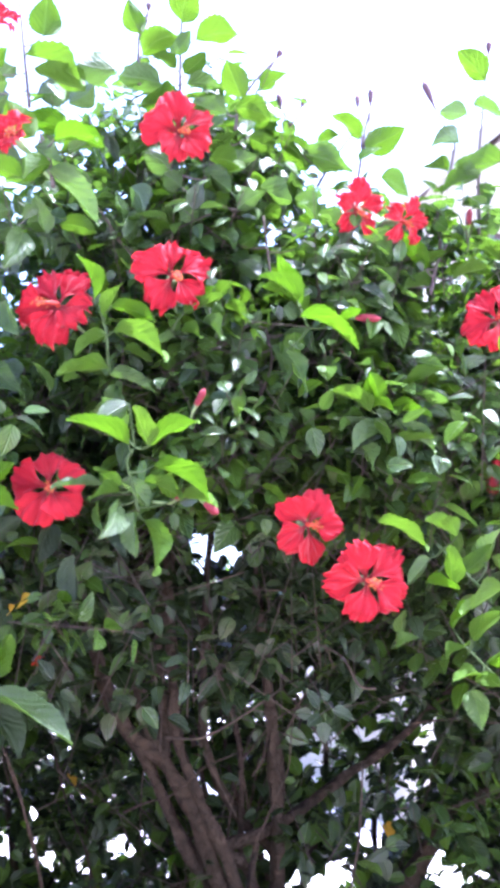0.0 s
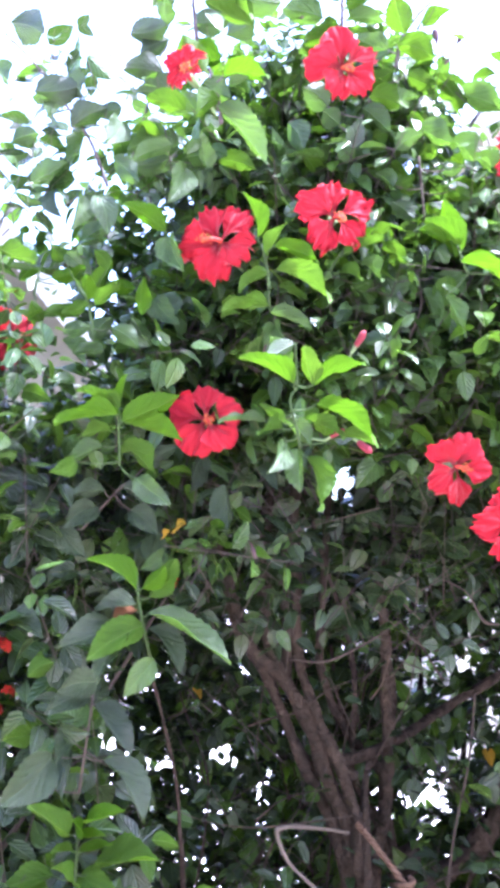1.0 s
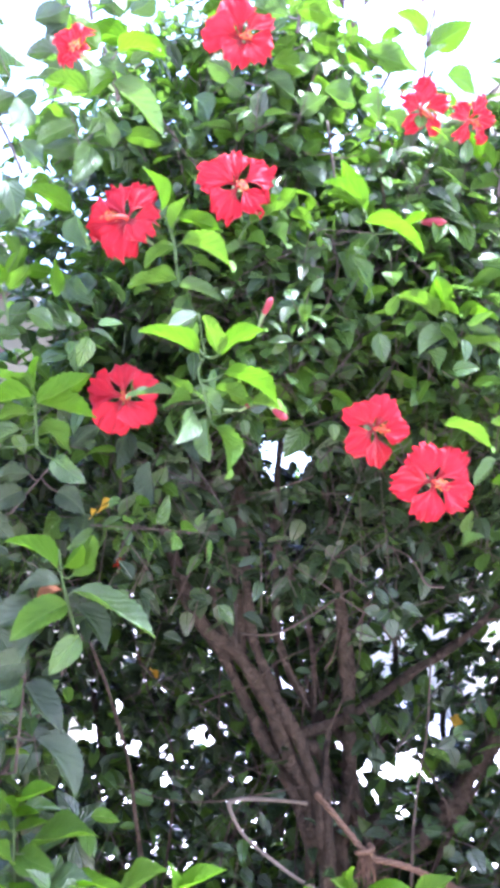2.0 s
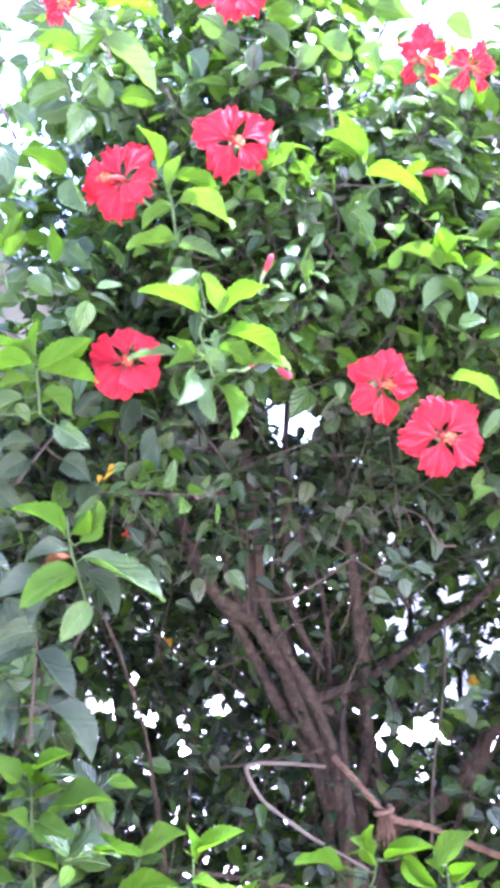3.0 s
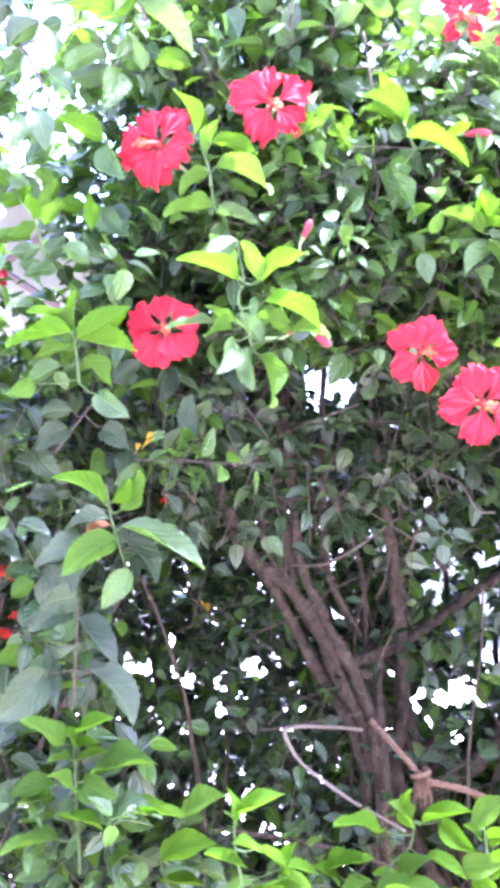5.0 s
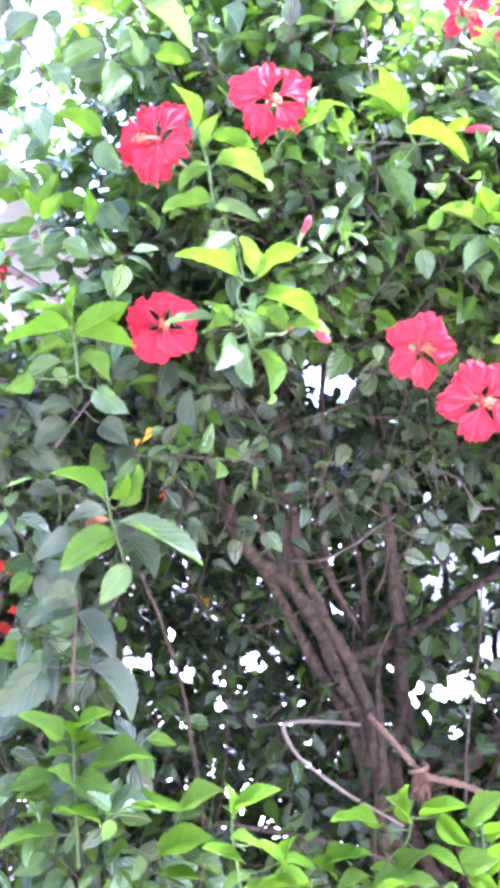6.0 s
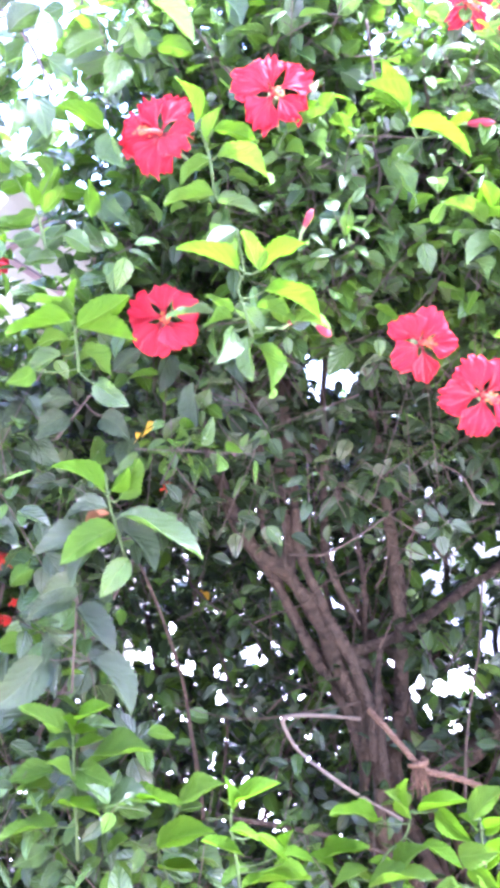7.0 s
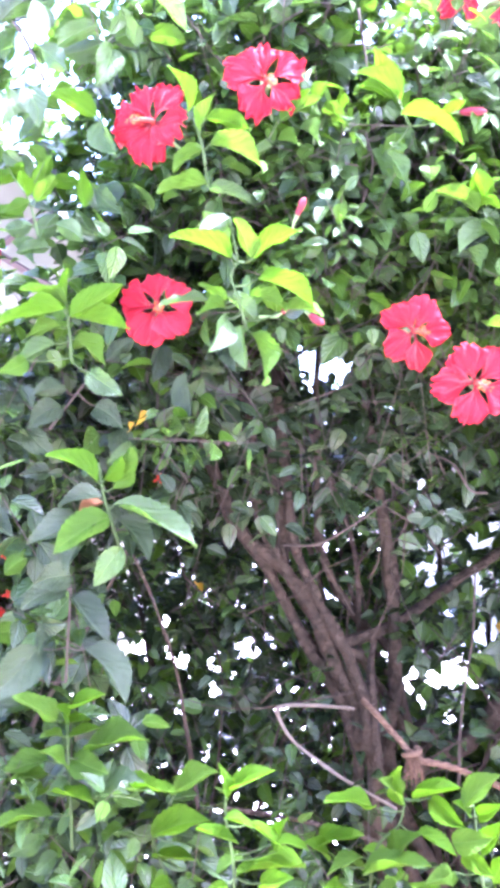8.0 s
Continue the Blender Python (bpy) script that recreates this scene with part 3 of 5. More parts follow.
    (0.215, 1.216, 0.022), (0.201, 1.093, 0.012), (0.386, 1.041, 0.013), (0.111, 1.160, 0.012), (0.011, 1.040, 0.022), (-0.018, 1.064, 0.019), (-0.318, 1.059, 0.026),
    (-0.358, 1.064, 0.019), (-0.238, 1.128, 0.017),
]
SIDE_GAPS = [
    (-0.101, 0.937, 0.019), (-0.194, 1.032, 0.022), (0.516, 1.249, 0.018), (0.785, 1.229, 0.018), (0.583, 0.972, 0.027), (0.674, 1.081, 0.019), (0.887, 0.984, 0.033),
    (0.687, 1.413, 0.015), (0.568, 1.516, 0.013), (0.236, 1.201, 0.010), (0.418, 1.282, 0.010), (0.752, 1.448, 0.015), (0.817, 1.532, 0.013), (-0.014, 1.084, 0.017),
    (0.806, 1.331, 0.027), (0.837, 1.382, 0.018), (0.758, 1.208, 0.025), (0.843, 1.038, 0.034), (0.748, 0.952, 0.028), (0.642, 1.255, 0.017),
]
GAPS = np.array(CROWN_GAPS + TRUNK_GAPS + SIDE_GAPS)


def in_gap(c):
    """Whether a place lies in one of the openings, ragged cones through the leaves that narrow towards the camera."""
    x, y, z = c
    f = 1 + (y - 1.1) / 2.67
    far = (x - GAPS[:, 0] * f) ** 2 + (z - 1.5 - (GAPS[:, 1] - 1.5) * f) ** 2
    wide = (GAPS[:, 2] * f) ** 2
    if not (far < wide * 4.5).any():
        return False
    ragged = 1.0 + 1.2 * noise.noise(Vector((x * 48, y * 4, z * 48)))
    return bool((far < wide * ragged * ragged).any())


# stems that rise from the stool of the bush through its dark inside
stems = random.Random(21)
for i in range(46):
    x0, y0, z0 = stems.uniform(-0.1, 0.7), stems.uniform(0.58, 0.85), stems.uniform(0.1, 0.9)
    if stems.random() < 0.6:
        x0 = 0.42 + stems.uniform(-0.08, 0.08)
    p = Vector((x0, y0, z0))
    lean = stems.uniform(-0.75, 0.6)
    line = [p.copy()]
    for k in range(stems.randint(4, 6)):
        p = p + Vector((lean * 0.22 + stems.uniform(-0.07, 0.07), stems.uniform(-0.05, 0.07), stems.uniform(0.12, 0.34)))
        lean *= stems.uniform(0.5, 1.3)
        line.append(p.copy())
    thick = stems.uniform(0.0022, 0.0052) if i > 11 else stems.uniform(0.005, 0.011)
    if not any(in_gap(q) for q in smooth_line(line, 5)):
        limb("branch", line, thick, thick * 0.35, BARK, sides=6)

for i in range(34):
    p = Vector((stems.uniform(-0.1, 0.62), stems.uniform(0.40, 0.56), stems.uniform(0.85, 1.45)))
    way = Vector((stems.uniform(-1, 1), stems.uniform(-0.2, 0.2), stems.uniform(-0.1, 0.9))).normalized()
    line = [p.copy()]
    for k in range(stems.randint(3, 5)):
        way = (way + Vector((stems.uniform(-0.5, 0.5), stems.uniform(-0.2, 0.2), stems.uniform(-0.3, 0.4)))).normalized()
        p = p + way * stems.uniform(0.04, 0.10)
        line.append(p.copy())
    if not any(in_gap(q) for q in smooth_line(line, 4)):
        limb("branch", line, stems.uniform(0.0014, 0.0034), 0.0009, BARK, sides=5)

# ---- a bleached twig and a coir rope tied to the trunk ----
twig = root("bent_twig", (0.215, 0.440, 1.044), "bare bleached bent twig caught on the trunk", "twig")
limb("twig", [(0.222, 0.450, 1.040), (0.140, 0.400, 1.059), (0.067, 0.340, 1.070), (0.055, 0.330, 1.056), (0.089, 0.330, 1.002), (0.169, 0.340, 0.938), (0.239, 0.360, 0.892), (0.303, 0.400, 0.847)], 0.0038, 0.0034, PALE_TWIG, plant=twig, sides=7)


def rope(pts, r, owner):
    """Three strands laid round the line of the rope."""
    line = smooth_line(pts, 14)
    for s in range(3):
        strand = []
        for i, p in enumerate(line):
            a = i * 0.55 + 2.094 * s
            strand.append(p + Vector((0.3 * math.cos(a), math.sin(a), math.cos(a))) * r * 0.55)
        bm = bmesh.new()
        tube(bm, strand, r * 0.62, r * 0.62, 6, 0.3, 1)
        part("strand", bm, COIR, owner)


cord = root("rope", (0.247, 0.460, 1.046), "frayed brown coir rope knotted and tied to the trunk", "rope")
rope([(0.242, 0.470, 1.055), (0.269, 0.440, 1.030), (0.307, 0.420, 0.990), (0.352, 0.410, 0.946), (0.425, 0.420, 0.926), (0.499, 0.430, 0.894), (0.623, 0.450, 0.840)], 0.0065, cord)
bm = bmesh.new()
kn = Vector((0.337, 0.405, 0.957))
tube(bm, [kn + Vector((0.016 * math.cos(a * 0.9), 0.013 * math.sin(a * 0.9), 0.0028 * a - 0.012)) for a in range(9)], 0.0062, 0.0055, 7, 0.4, 4)
part("knot", bm, COIR, cord)
rr = random.Random(3)
for p in (kn, (0.066, 0.330, 1.056), (0.169, 0.340, 0.943), (0.295, 0.420, 1.002), (0.425, 0.420, 0.932)):
    SHOWN_AT.append(Vector(p))
bm = bmesh.new()
for i in range(46):
    o = kn + Vector((rr.uniform(-0.012, 0.016), rr.uniform(-0.01, 0.01), rr.uniform(-0.012, 0.005)))
    e = o + Vector((rr.uniform(-0.012, 0.018), rr.uniform(-0.012, 0.012), -rr.uniform(0.025, 0.075)))
    tube(bm, [o, (o + e) / 2 + Vector((rr.uniform(-0.006, 0.006), 0, 0)), e], 0.0009, 0.0005, 4, n=3)
part("frayed_end", bm, COIR, cord, "frayed rope fibres")

# ---- flowers ----
flower(bush, (0.026, -0.020, 2.478), (0.10, -1, -0.05), 0.126, 20, 20, 1, 1.08, petals=SMOOTH_PETALS)
flower(bush, (0.027, -0.050, 2.183), (0.10, -1, 0.10), 0.124, 14, 8, 2, 0.98)
flower(bush, (-0.167, 0.000, 2.132), (-0.25, -1, 0.10), 0.134, 14, 30, 3, 1.14, 0.24, (-0.028, 0.008))
flower(bush, (-0.162, 0.050, 1.824), (-0.15, -1, 0.15), 0.126, 15, 10, 4, 1.14, petals=SMOOTH_PETALS)
flower(bush, (0.276, -0.010, 1.772), (0.15, -1, -0.15), 0.113, 22, 50, 5, 0.95, petals=SMOOTH_PETALS)
flower(bush, (0.367, -0.060, 1.679), (0.05, -1, -0.1), 0.124, 18, 24, 6, 1.05)
flower(bush, (0.360, 0.000, 2.366), (0.2, -0.8, -0.35), 0.098, 35, 10, 7, 0.8)
flower(bush, (0.448, 0.000, 2.349), (0.5, -0.8, -0.3), 0.088, 35, 0, 8, 0.8)
flower(bush, (0.624, 0.000, 2.171), (-0.2, -1, 0.1), 0.118, 18, 40, 9, 1.15)
flower(bush, (-0.248, -0.120, 2.380), (-0.35, -0.85, 0.1), 0.070, 48, 0, 10, 1.0, 0.3)
flower(bush, (-0.309, -0.050, 2.641), (0.4, -0.8, 0.4), 0.07, 45, 0, 11, 0.9)
flower(bush, (-0.591, 0.380, 2.014), (0.1, -1, 0.0), 0.118, 18, 30, 12, 1.15, petals=SMOOTH_PETALS)
flower(bush, (0.717, 0.250, 1.924), (0.3, -1, 0.2), 0.075, 30, 0, 13, 0.9)
bud(bush, (0.072, -0.050, 1.945), (0.086, -0.070, 1.972), BUD, 0.0065, (0.060, -0.030, 1.927))
bud(bush, (0.347, 0.020, 2.160), (0.390, -0.010, 2.149), BUD, 0.006, (0.323, 0.040, 2.170))
bud(bush, (0.093, 0.000, 1.807), (0.117, -0.020, 1.786), BUD, 0.0055, (0.083, 0.050, 1.837))
bud(bush, (0.044, 0.000, 1.798), (0.069, -0.010, 1.815), BUD, 0.005, (0.016, 0.030, 1.804))
bud(bush, (0.548, 0.100, 2.654), (0.527, 0.100, 2.707), DARK_BUD, 0.0065, (0.571, 0.100, 2.598))
bud(bush, (0.410, 0.100, 2.642), (0.412, 0.100, 2.681), DARK_BUD, 0.0055, (0.397, 0.100, 2.552))
bud(bush, (0.385, 0.100, 2.635), (0.384, 0.100, 2.665), DARK_BUD, 0.0048, (0.392, 0.100, 2.552))
bud(bush, (0.229, 0.100, 2.619), (0.223, 0.100, 2.650), DARK_BUD, 0.0055, (0.247, 0.100, 2.583))
bud(bush, (0.267, 0.100, 2.627), (0.276, 0.100, 2.648), DARK_BUD, 0.0055, (0.245, 0.100, 2.583))
bud(bush, (0.209, 0.050, 2.698), (0.217, 0.050, 2.715), DARK_BUD, 0.0055, (0.174, 0.050, 2.649))
bud(bush, (0.643, 0.050, 2.757), (0.645, 0.050, 2.784), DARK_BUD, 0.0055, (0.634, 0.050, 2.701))
bud(bush, (-0.044, -0.000, 2.733), (-0.044, -0.000, 2.751), DARK_BUD, 0.0048, (-0.056, 0.000, 2.685))
bud(bush, (0.591, 0.050, 2.357), (0.595, 0.050, 2.402), BUD, 0.005, (0.592, 0.070, 2.325))
bud(bush, (-0.053, 0.200, 1.619), (-0.043, 0.200, 1.595), DARK_BUD, 0.004)


def small_cluster(plant, at, n, spread, seed):
    """A rounded head of small four-petalled orange flowers."""
    r = random.Random(seed)
    for i in range(n):
        d = Vector((r.uniform(-1, 1), r.uniform(-1, 0.2), r.uniform(-0.3, 1))).normalized()
        c = Vector(at) + d * spread * r.uniform(0.6, 1.0)
        q = d.to_track_quat("Z", "Y").to_matrix().to_4x4()
        bm = bmesh.new()
        tube(bm, [Vector(at), (Vector(at) + c) / 2, c], 0.0007, 0.0007, 4, n=2)
        for k in range(4):
            m = Matrix.Translation(c) @ q @ Matrix.Rotation(k * 1.571 + r.random(), 4, "Z")
            vs = [bm.verts.new(m @ Vector(p)) for p in ((0, 0, 0), (0.0035, 0.005, 0.001), (0.0025, 0.011, 0.0), (0, 0.0135, -0.001), (-0.0025, 0.011, 0.0), (-0.0035, 0.005, 0.001))]
            bm.faces.new(vs)
        part("floret", bm, PETAL_ORANGE, plant)


ixora = root("ixora_shrub", (-0.72, 0.5, 0.0), "small shrub with clusters of orange-red flowers", "shrub")
small_cluster(ixora, (-0.534, 0.420, 1.372), 22, 0.022, 1)
small_cluster(ixora, (-0.514, 0.440, 1.277), 7, 0.014, 2)
small_cluster(ixora, (-0.536, 0.420, 1.242), 14, 0.018, 3)
small_cluster(ixora, (-0.190, 0.420, 1.527), 5, 0.015, 4)
small_cluster(ixora, (-0.384, 0.400, 1.372), 5, 0.012, 5)
limb("stem", [(-0.72, 0.5, 0.0), (-0.70, 0.5, 0.6), (-0.576, 0.460, 1.177), (-0.542, 0.440, 1.323)], 0.012, 0.003, TWIG, plant=ixora)
limb("stem", [(-0.70, 0.5, 0.6), (-0.377, 0.500, 1.169), (-0.197, 0.430, 1.513)], 0.007, 0.002, TWIG, plant=ixora)

# ---- leafy shoots that stand out ----
shrub = root("garden_shrub", (0.1, 0.1, 0.0), "low leafy shrub with fresh yellow-green shoots", "shrub")
shoot(bush, [(-0.240, -0.038, 2.486), (-0.255, -0.038, 2.575), (-0.268, -0.038, 2.655), (-0.280, -0.038, 2.719)], [
    ((-0.223, -0.062, 2.615), (-0.218, -0.089, 2.682), (0.14, -0.91, -0.38), 1.28),
    ((-0.253, -0.056, 2.580), (-0.144, -0.073, 2.518), (-0.50, -0.15, -0.85), 1.00),
    ((-0.145, -0.050, 2.522), (-0.231, -0.085, 2.534), (-0.04, -0.24, -0.97), 1.00),
    ((-0.094, -0.044, 2.576), (-0.161, -0.082, 2.557), (0.52, -0.68, -0.52), 1.11, "m"),
    ((-0.311, -0.038, 2.546), (-0.280, -0.073, 2.579), (0.32, -0.50, -0.80), 1.00),
    ((-0.294, -0.032, 2.512), (-0.299, -0.081, 2.529), (-0.13, -0.32, -0.94), 1.00, "m"),
], "f")
shoot(bush, [(-0.183, -0.068, 2.321), (-0.197, -0.068, 2.384), (-0.214, -0.068, 2.420)], [
    ((-0.218, -0.092, 2.398), (-0.262, -0.137, 2.435), (0.25, -0.75, -0.61), 1.21),
    ((-0.187, -0.086, 2.400), (-0.110, -0.117, 2.388), (-0.18, -0.04, -0.98), 1.00, "y"),
    ((-0.193, -0.080, 2.346), (-0.101, -0.097, 2.243), (-0.73, -0.30, -0.61), 1.00, "m"),
    ((-0.190, -0.074, 2.360), (-0.229, -0.105, 2.307), (0.83, -0.43, -0.37), 1.00),
    ((-0.222, -0.068, 2.392), (-0.170, -0.085, 2.361), (-0.55, -0.58, -0.60), 1.00, "m"),
], "f")
shoot(bush, [(-0.052, 0.012, 2.586), (-0.057, 0.012, 2.645), (-0.058, 0.012, 2.694), (-0.044, 0.012, 2.748)], [
    ((-0.054, -0.012, 2.679), (-0.081, -0.046, 2.724), (0.03, -0.80, -0.60), 1.07),
    ((-0.051, -0.006, 2.638), (0.015, -0.058, 2.649), (-0.12, -0.34, -0.93), 1.00),
    ((0.006, 0.000, 2.647), (0.037, -0.034, 2.681), (0.14, -0.63, -0.77), 1.00, "m"),
], "f")
shoot(bush, [(0.025, 0.012, 2.559), (0.022, 0.012, 2.630), (0.020, 0.012, 2.703), (0.020, 0.012, 2.753)], [
    ((0.021, -0.012, 2.710), (0.040, -0.064, 2.751), (-0.08, -0.63, -0.77), 1.40),
    ((0.047, -0.006, 2.681), (0.130, -0.048, 2.670), (-0.25, -0.25, -0.94), 1.00),
    ((0.029, 0.000, 2.611), (0.067, -0.038, 2.634), (0.02, -0.50, -0.86), 1.00),
    ((0.015, 0.006, 2.625), (-0.032, -0.014, 2.634), (-0.09, -0.20, -0.97), 1.00),
    ((-0.012, 0.012, 2.593), (-0.093, -0.019, 2.579), (0.32, -0.48, -0.82), 1.00, "m"),
    ((0.036, 0.018, 2.600), (0.105, -0.006, 2.584), (-0.24, -0.08, -0.97), 1.00, "m"),
    ((0.022, 0.024, 2.578), (-0.045, -0.018, 2.526), (0.66, -0.14, -0.74), 1.00),
], "f")
shoot(bush, [(0.130, 0.012, 2.511), (0.139, 0.012, 2.571), (0.169, 0.012, 2.625), (0.202, 0.012, 2.668)], [
    ((0.139, -0.012, 2.565), (0.103, -0.064, 2.603), (0.09, -0.63, -0.77), 1.09),
    ((0.171, -0.006, 2.587), (0.222, -0.026, 2.618), (0.36, -0.40, -0.84), 1.00),
    ((0.127, 0.000, 2.550), (0.194, -0.028, 2.511), (-0.59, -0.44, -0.68), 1.00),
    ((0.112, 0.006, 2.541), (0.047, -0.028, 2.535), (0.27, -0.36, -0.89), 1.00, "m"),
], "f")
shoot(bush, [(0.306, 0.112, 2.465), (0.340, 0.112, 2.531), (0.374, 0.112, 2.585)], [
    ((0.386, 0.088, 2.564), (0.323, 0.064, 2.598), (-0.42, -0.15, -0.89), 1.00),
    ((0.268, 0.094, 2.525), (0.364, 0.046, 2.468), (-0.59, -0.31, -0.74), 1.00, "m"),
    ((0.302, 0.100, 2.555), (0.349, 0.083, 2.565), (0.11, -0.24, -0.96), 1.00),
    ((0.287, 0.106, 2.497), (0.220, 0.085, 2.553), (-0.43, -0.55, -0.72), 1.00),
    ((0.213, 0.112, 2.555), (0.174, 0.081, 2.576), (0.17, -0.68, -0.71), 1.29, "y"),
], "f")
shoot(bush, [(0.386, 0.112, 2.467), (0.395, 0.112, 2.536), (0.403, 0.112, 2.600), (0.414, 0.112, 2.653)], [
    ((0.398, 0.088, 2.545), (0.471, 0.054, 2.579), (-0.17, -0.85, -0.49), 1.01),
], "f")
shoot(bush, [(0.573, 0.112, 2.491), (0.586, 0.112, 2.555), (0.594, 0.112, 2.621)], [
    ((0.610, 0.088, 2.644), (0.528, 0.067, 2.628), (0.28, -0.52, -0.81), 1.00),
    ((0.595, 0.094, 2.584), (0.501, 0.060, 2.534), (0.50, -0.11, -0.86), 1.00),
    ((0.570, 0.100, 2.519), (0.490, 0.058, 2.497), (0.24, 0.06, -0.97), 1.00, "f"),
    ((0.433, 0.106, 2.496), (0.492, 0.058, 2.420), (-0.82, -0.13, -0.55), 1.00),
    ((0.500, 0.112, 2.424), (0.561, 0.067, 2.404), (-0.40, -0.13, -0.91), 1.00),
    ((0.399, 0.118, 2.465), (0.437, 0.080, 2.413), (-0.86, -0.21, -0.46), 1.00),
], "m")
shoot(bush, [(0.618, 0.062, 2.365), (0.621, 0.062, 2.506), (0.632, 0.062, 2.632), (0.647, 0.062, 2.764)], [
    ((0.629, 0.038, 2.690), (0.561, 0.007, 2.730), (-0.28, -0.45, -0.85), 1.00),
    ((0.605, 0.044, 2.641), (0.655, 0.016, 2.598), (-0.62, 0.07, -0.78), 1.00, "m"),
    ((0.669, 0.050, 2.523), (0.554, 0.012, 2.476), (0.45, -0.31, -0.84), 1.00),
    ((0.618, 0.056, 2.487), (0.533, 0.036, 2.432), (0.57, -0.19, -0.80), 1.00),
    ((0.623, 0.062, 2.384), (0.661, 0.042, 2.401), (-0.28, -0.87, -0.42), 1.44, "m"),
    ((0.616, 0.068, 2.471), (0.623, 0.030, 2.398), (-0.99, 0.03, -0.11), 1.00, "m"),
], "f")
shoot(bush, [(0.519, 0.062, 2.234), (0.531, 0.062, 2.293), (0.554, 0.062, 2.342)], [
    ((0.503, 0.038, 2.274), (0.448, 0.010, 2.335), (-0.50, -0.53, -0.69), 1.00, "y"),
    ((0.557, 0.044, 2.262), (0.628, 0.013, 2.275), (0.02, -0.35, -0.94), 1.00),
    ((0.383, 0.050, 2.335), (0.433, -0.002, 2.266), (-0.85, -0.14, -0.51), 1.00, "m"),
    ((0.658, 0.056, 2.311), (0.579, 0.008, 2.314), (-0.04, -0.01, -1.00), 1.00),
    ((0.503, 0.062, 2.291), (0.544, 0.034, 2.311), (0.07, -0.52, -0.85), 1.00),
    ((0.532, 0.068, 2.261), (0.460, 0.040, 2.234), (0.43, -0.29, -0.86), 1.00),
    ((0.456, 0.074, 2.257), (0.389, 0.026, 2.260), (0.00, -0.05, -1.00), 1.00, "m"),
    ((0.447, 0.080, 2.401), (0.487, 0.060, 2.350), (-0.80, -0.12, -0.58), 1.00),
], "f")
shoot(bush, [(0.262, -0.068, 2.100), (0.249, -0.068, 2.129), (0.240, -0.068, 2.151)], [
    ((0.238, -0.092, 2.138), (0.196, -0.127, 2.205), (-0.48, -0.62, -0.62), 1.00),
    ((0.245, -0.086, 2.134), (0.166, -0.127, 2.163), (-0.19, -0.30, -0.94), 1.00),
    ((0.245, -0.080, 2.118), (0.341, -0.104, 2.055), (-0.56, -0.05, -0.83), 1.00),
    ((0.223, -0.074, 2.054), (0.255, -0.098, 1.978), (-0.93, -0.18, -0.33), 1.00, "m"),
    ((0.316, -0.068, 2.114), (0.345, -0.113, 2.125), (-0.07, -0.27, -0.96), 1.00),
], "y")
shoot(bush, [(-0.075, -0.028, 2.048), (-0.082, -0.028, 2.088), (-0.095, -0.028, 2.128)], [
    ((-0.072, -0.052, 2.121), (0.002, -0.069, 2.093), (-0.40, -0.50, -0.77), 1.00),
    ((-0.067, -0.046, 2.079), (0.026, -0.091, 2.018), (-0.59, -0.14, -0.80), 1.00, "f"),
    ((-0.103, -0.040, 2.136), (-0.137, -0.071, 2.201), (-0.70, -0.42, -0.57), 1.00),
    ((-0.083, -0.034, 2.106), (-0.057, -0.069, 2.156), (0.60, -0.48, -0.65), 1.00, "f"),
    ((-0.077, -0.028, 2.078), (-0.129, -0.045, 2.029), (0.70, -0.38, -0.61), 1.00, "f"),
    ((-0.073, -0.022, 2.020), (-0.154, -0.053, 1.995), (0.39, -0.30, -0.87), 1.00, "f"),
    ((-0.068, -0.016, 2.012), (0.005, -0.047, 1.978), (-0.50, -0.28, -0.82), 1.00, "m"),
], "y")
shoot(bush, [(-0.007, -0.088, 1.767), (-0.021, -0.088, 1.816), (-0.030, -0.088, 1.847), (-0.019, -0.088, 1.871)], [
    ((-0.029, -0.112, 1.869), (-0.124, -0.157, 1.893), (-0.11, -0.30, -0.95), 1.00),
    ((0.002, -0.106, 1.871), (-0.023, -0.158, 1.921), (-0.46, -0.49, -0.74), 1.00, "f"),
    ((0.006, -0.100, 1.873), (0.080, -0.141, 1.906), (0.12, -0.47, -0.87), 1.00),
    ((0.013, -0.094, 1.842), (0.105, -0.132, 1.782), (-0.60, -0.28, -0.75), 1.00),
    ((-0.038, -0.088, 1.807), (-0.081, -0.109, 1.830), (-0.22, -0.47, -0.85), 1.00, "f"),
    ((-0.040, -0.082, 1.798), (-0.082, -0.131, 1.776), (0.58, -0.16, -0.80), 1.00, "f"),
    ((-0.067, -0.076, 1.808), (-0.145, -0.097, 1.796), (0.20, 0.05, -0.98), 0.34, "m"),
    ((-0.037, -0.070, 1.820), (0.010, -0.087, 1.770), (-0.63, -0.70, -0.35), 1.00, "m"),
] + [
    ((-0.002, -0.064, 1.821), (0.059, -0.116, 1.786), (-0.55, -0.09, -0.83), 0.60, "f"),
    ((-0.032, -0.112, 1.936), (-0.081, -0.143, 1.892), (0.55, -0.84, -0.02), 1.00, "m"),
    ((-0.038, -0.106, 1.776), (-0.064, -0.147, 1.715), (0.68, -0.71, 0.20), 1.00, "m"),
    ((0.003, -0.100, 1.754), (0.022, -0.152, 1.663), (-0.95, -0.32, -0.02), 1.00, "f"),
    ((-0.015, -0.094, 1.765), (-0.007, -0.121, 1.692), (-0.67, -0.72, 0.19), 1.00, "m"),
    ((-0.037, -0.088, 1.898), (-0.074, -0.123, 1.942), (-0.14, -0.72, -0.68), 1.00, "m"),
    ((0.059, -0.082, 1.794), (0.115, -0.117, 1.777), (-0.36, -0.14, -0.92), 1.00, "f"),
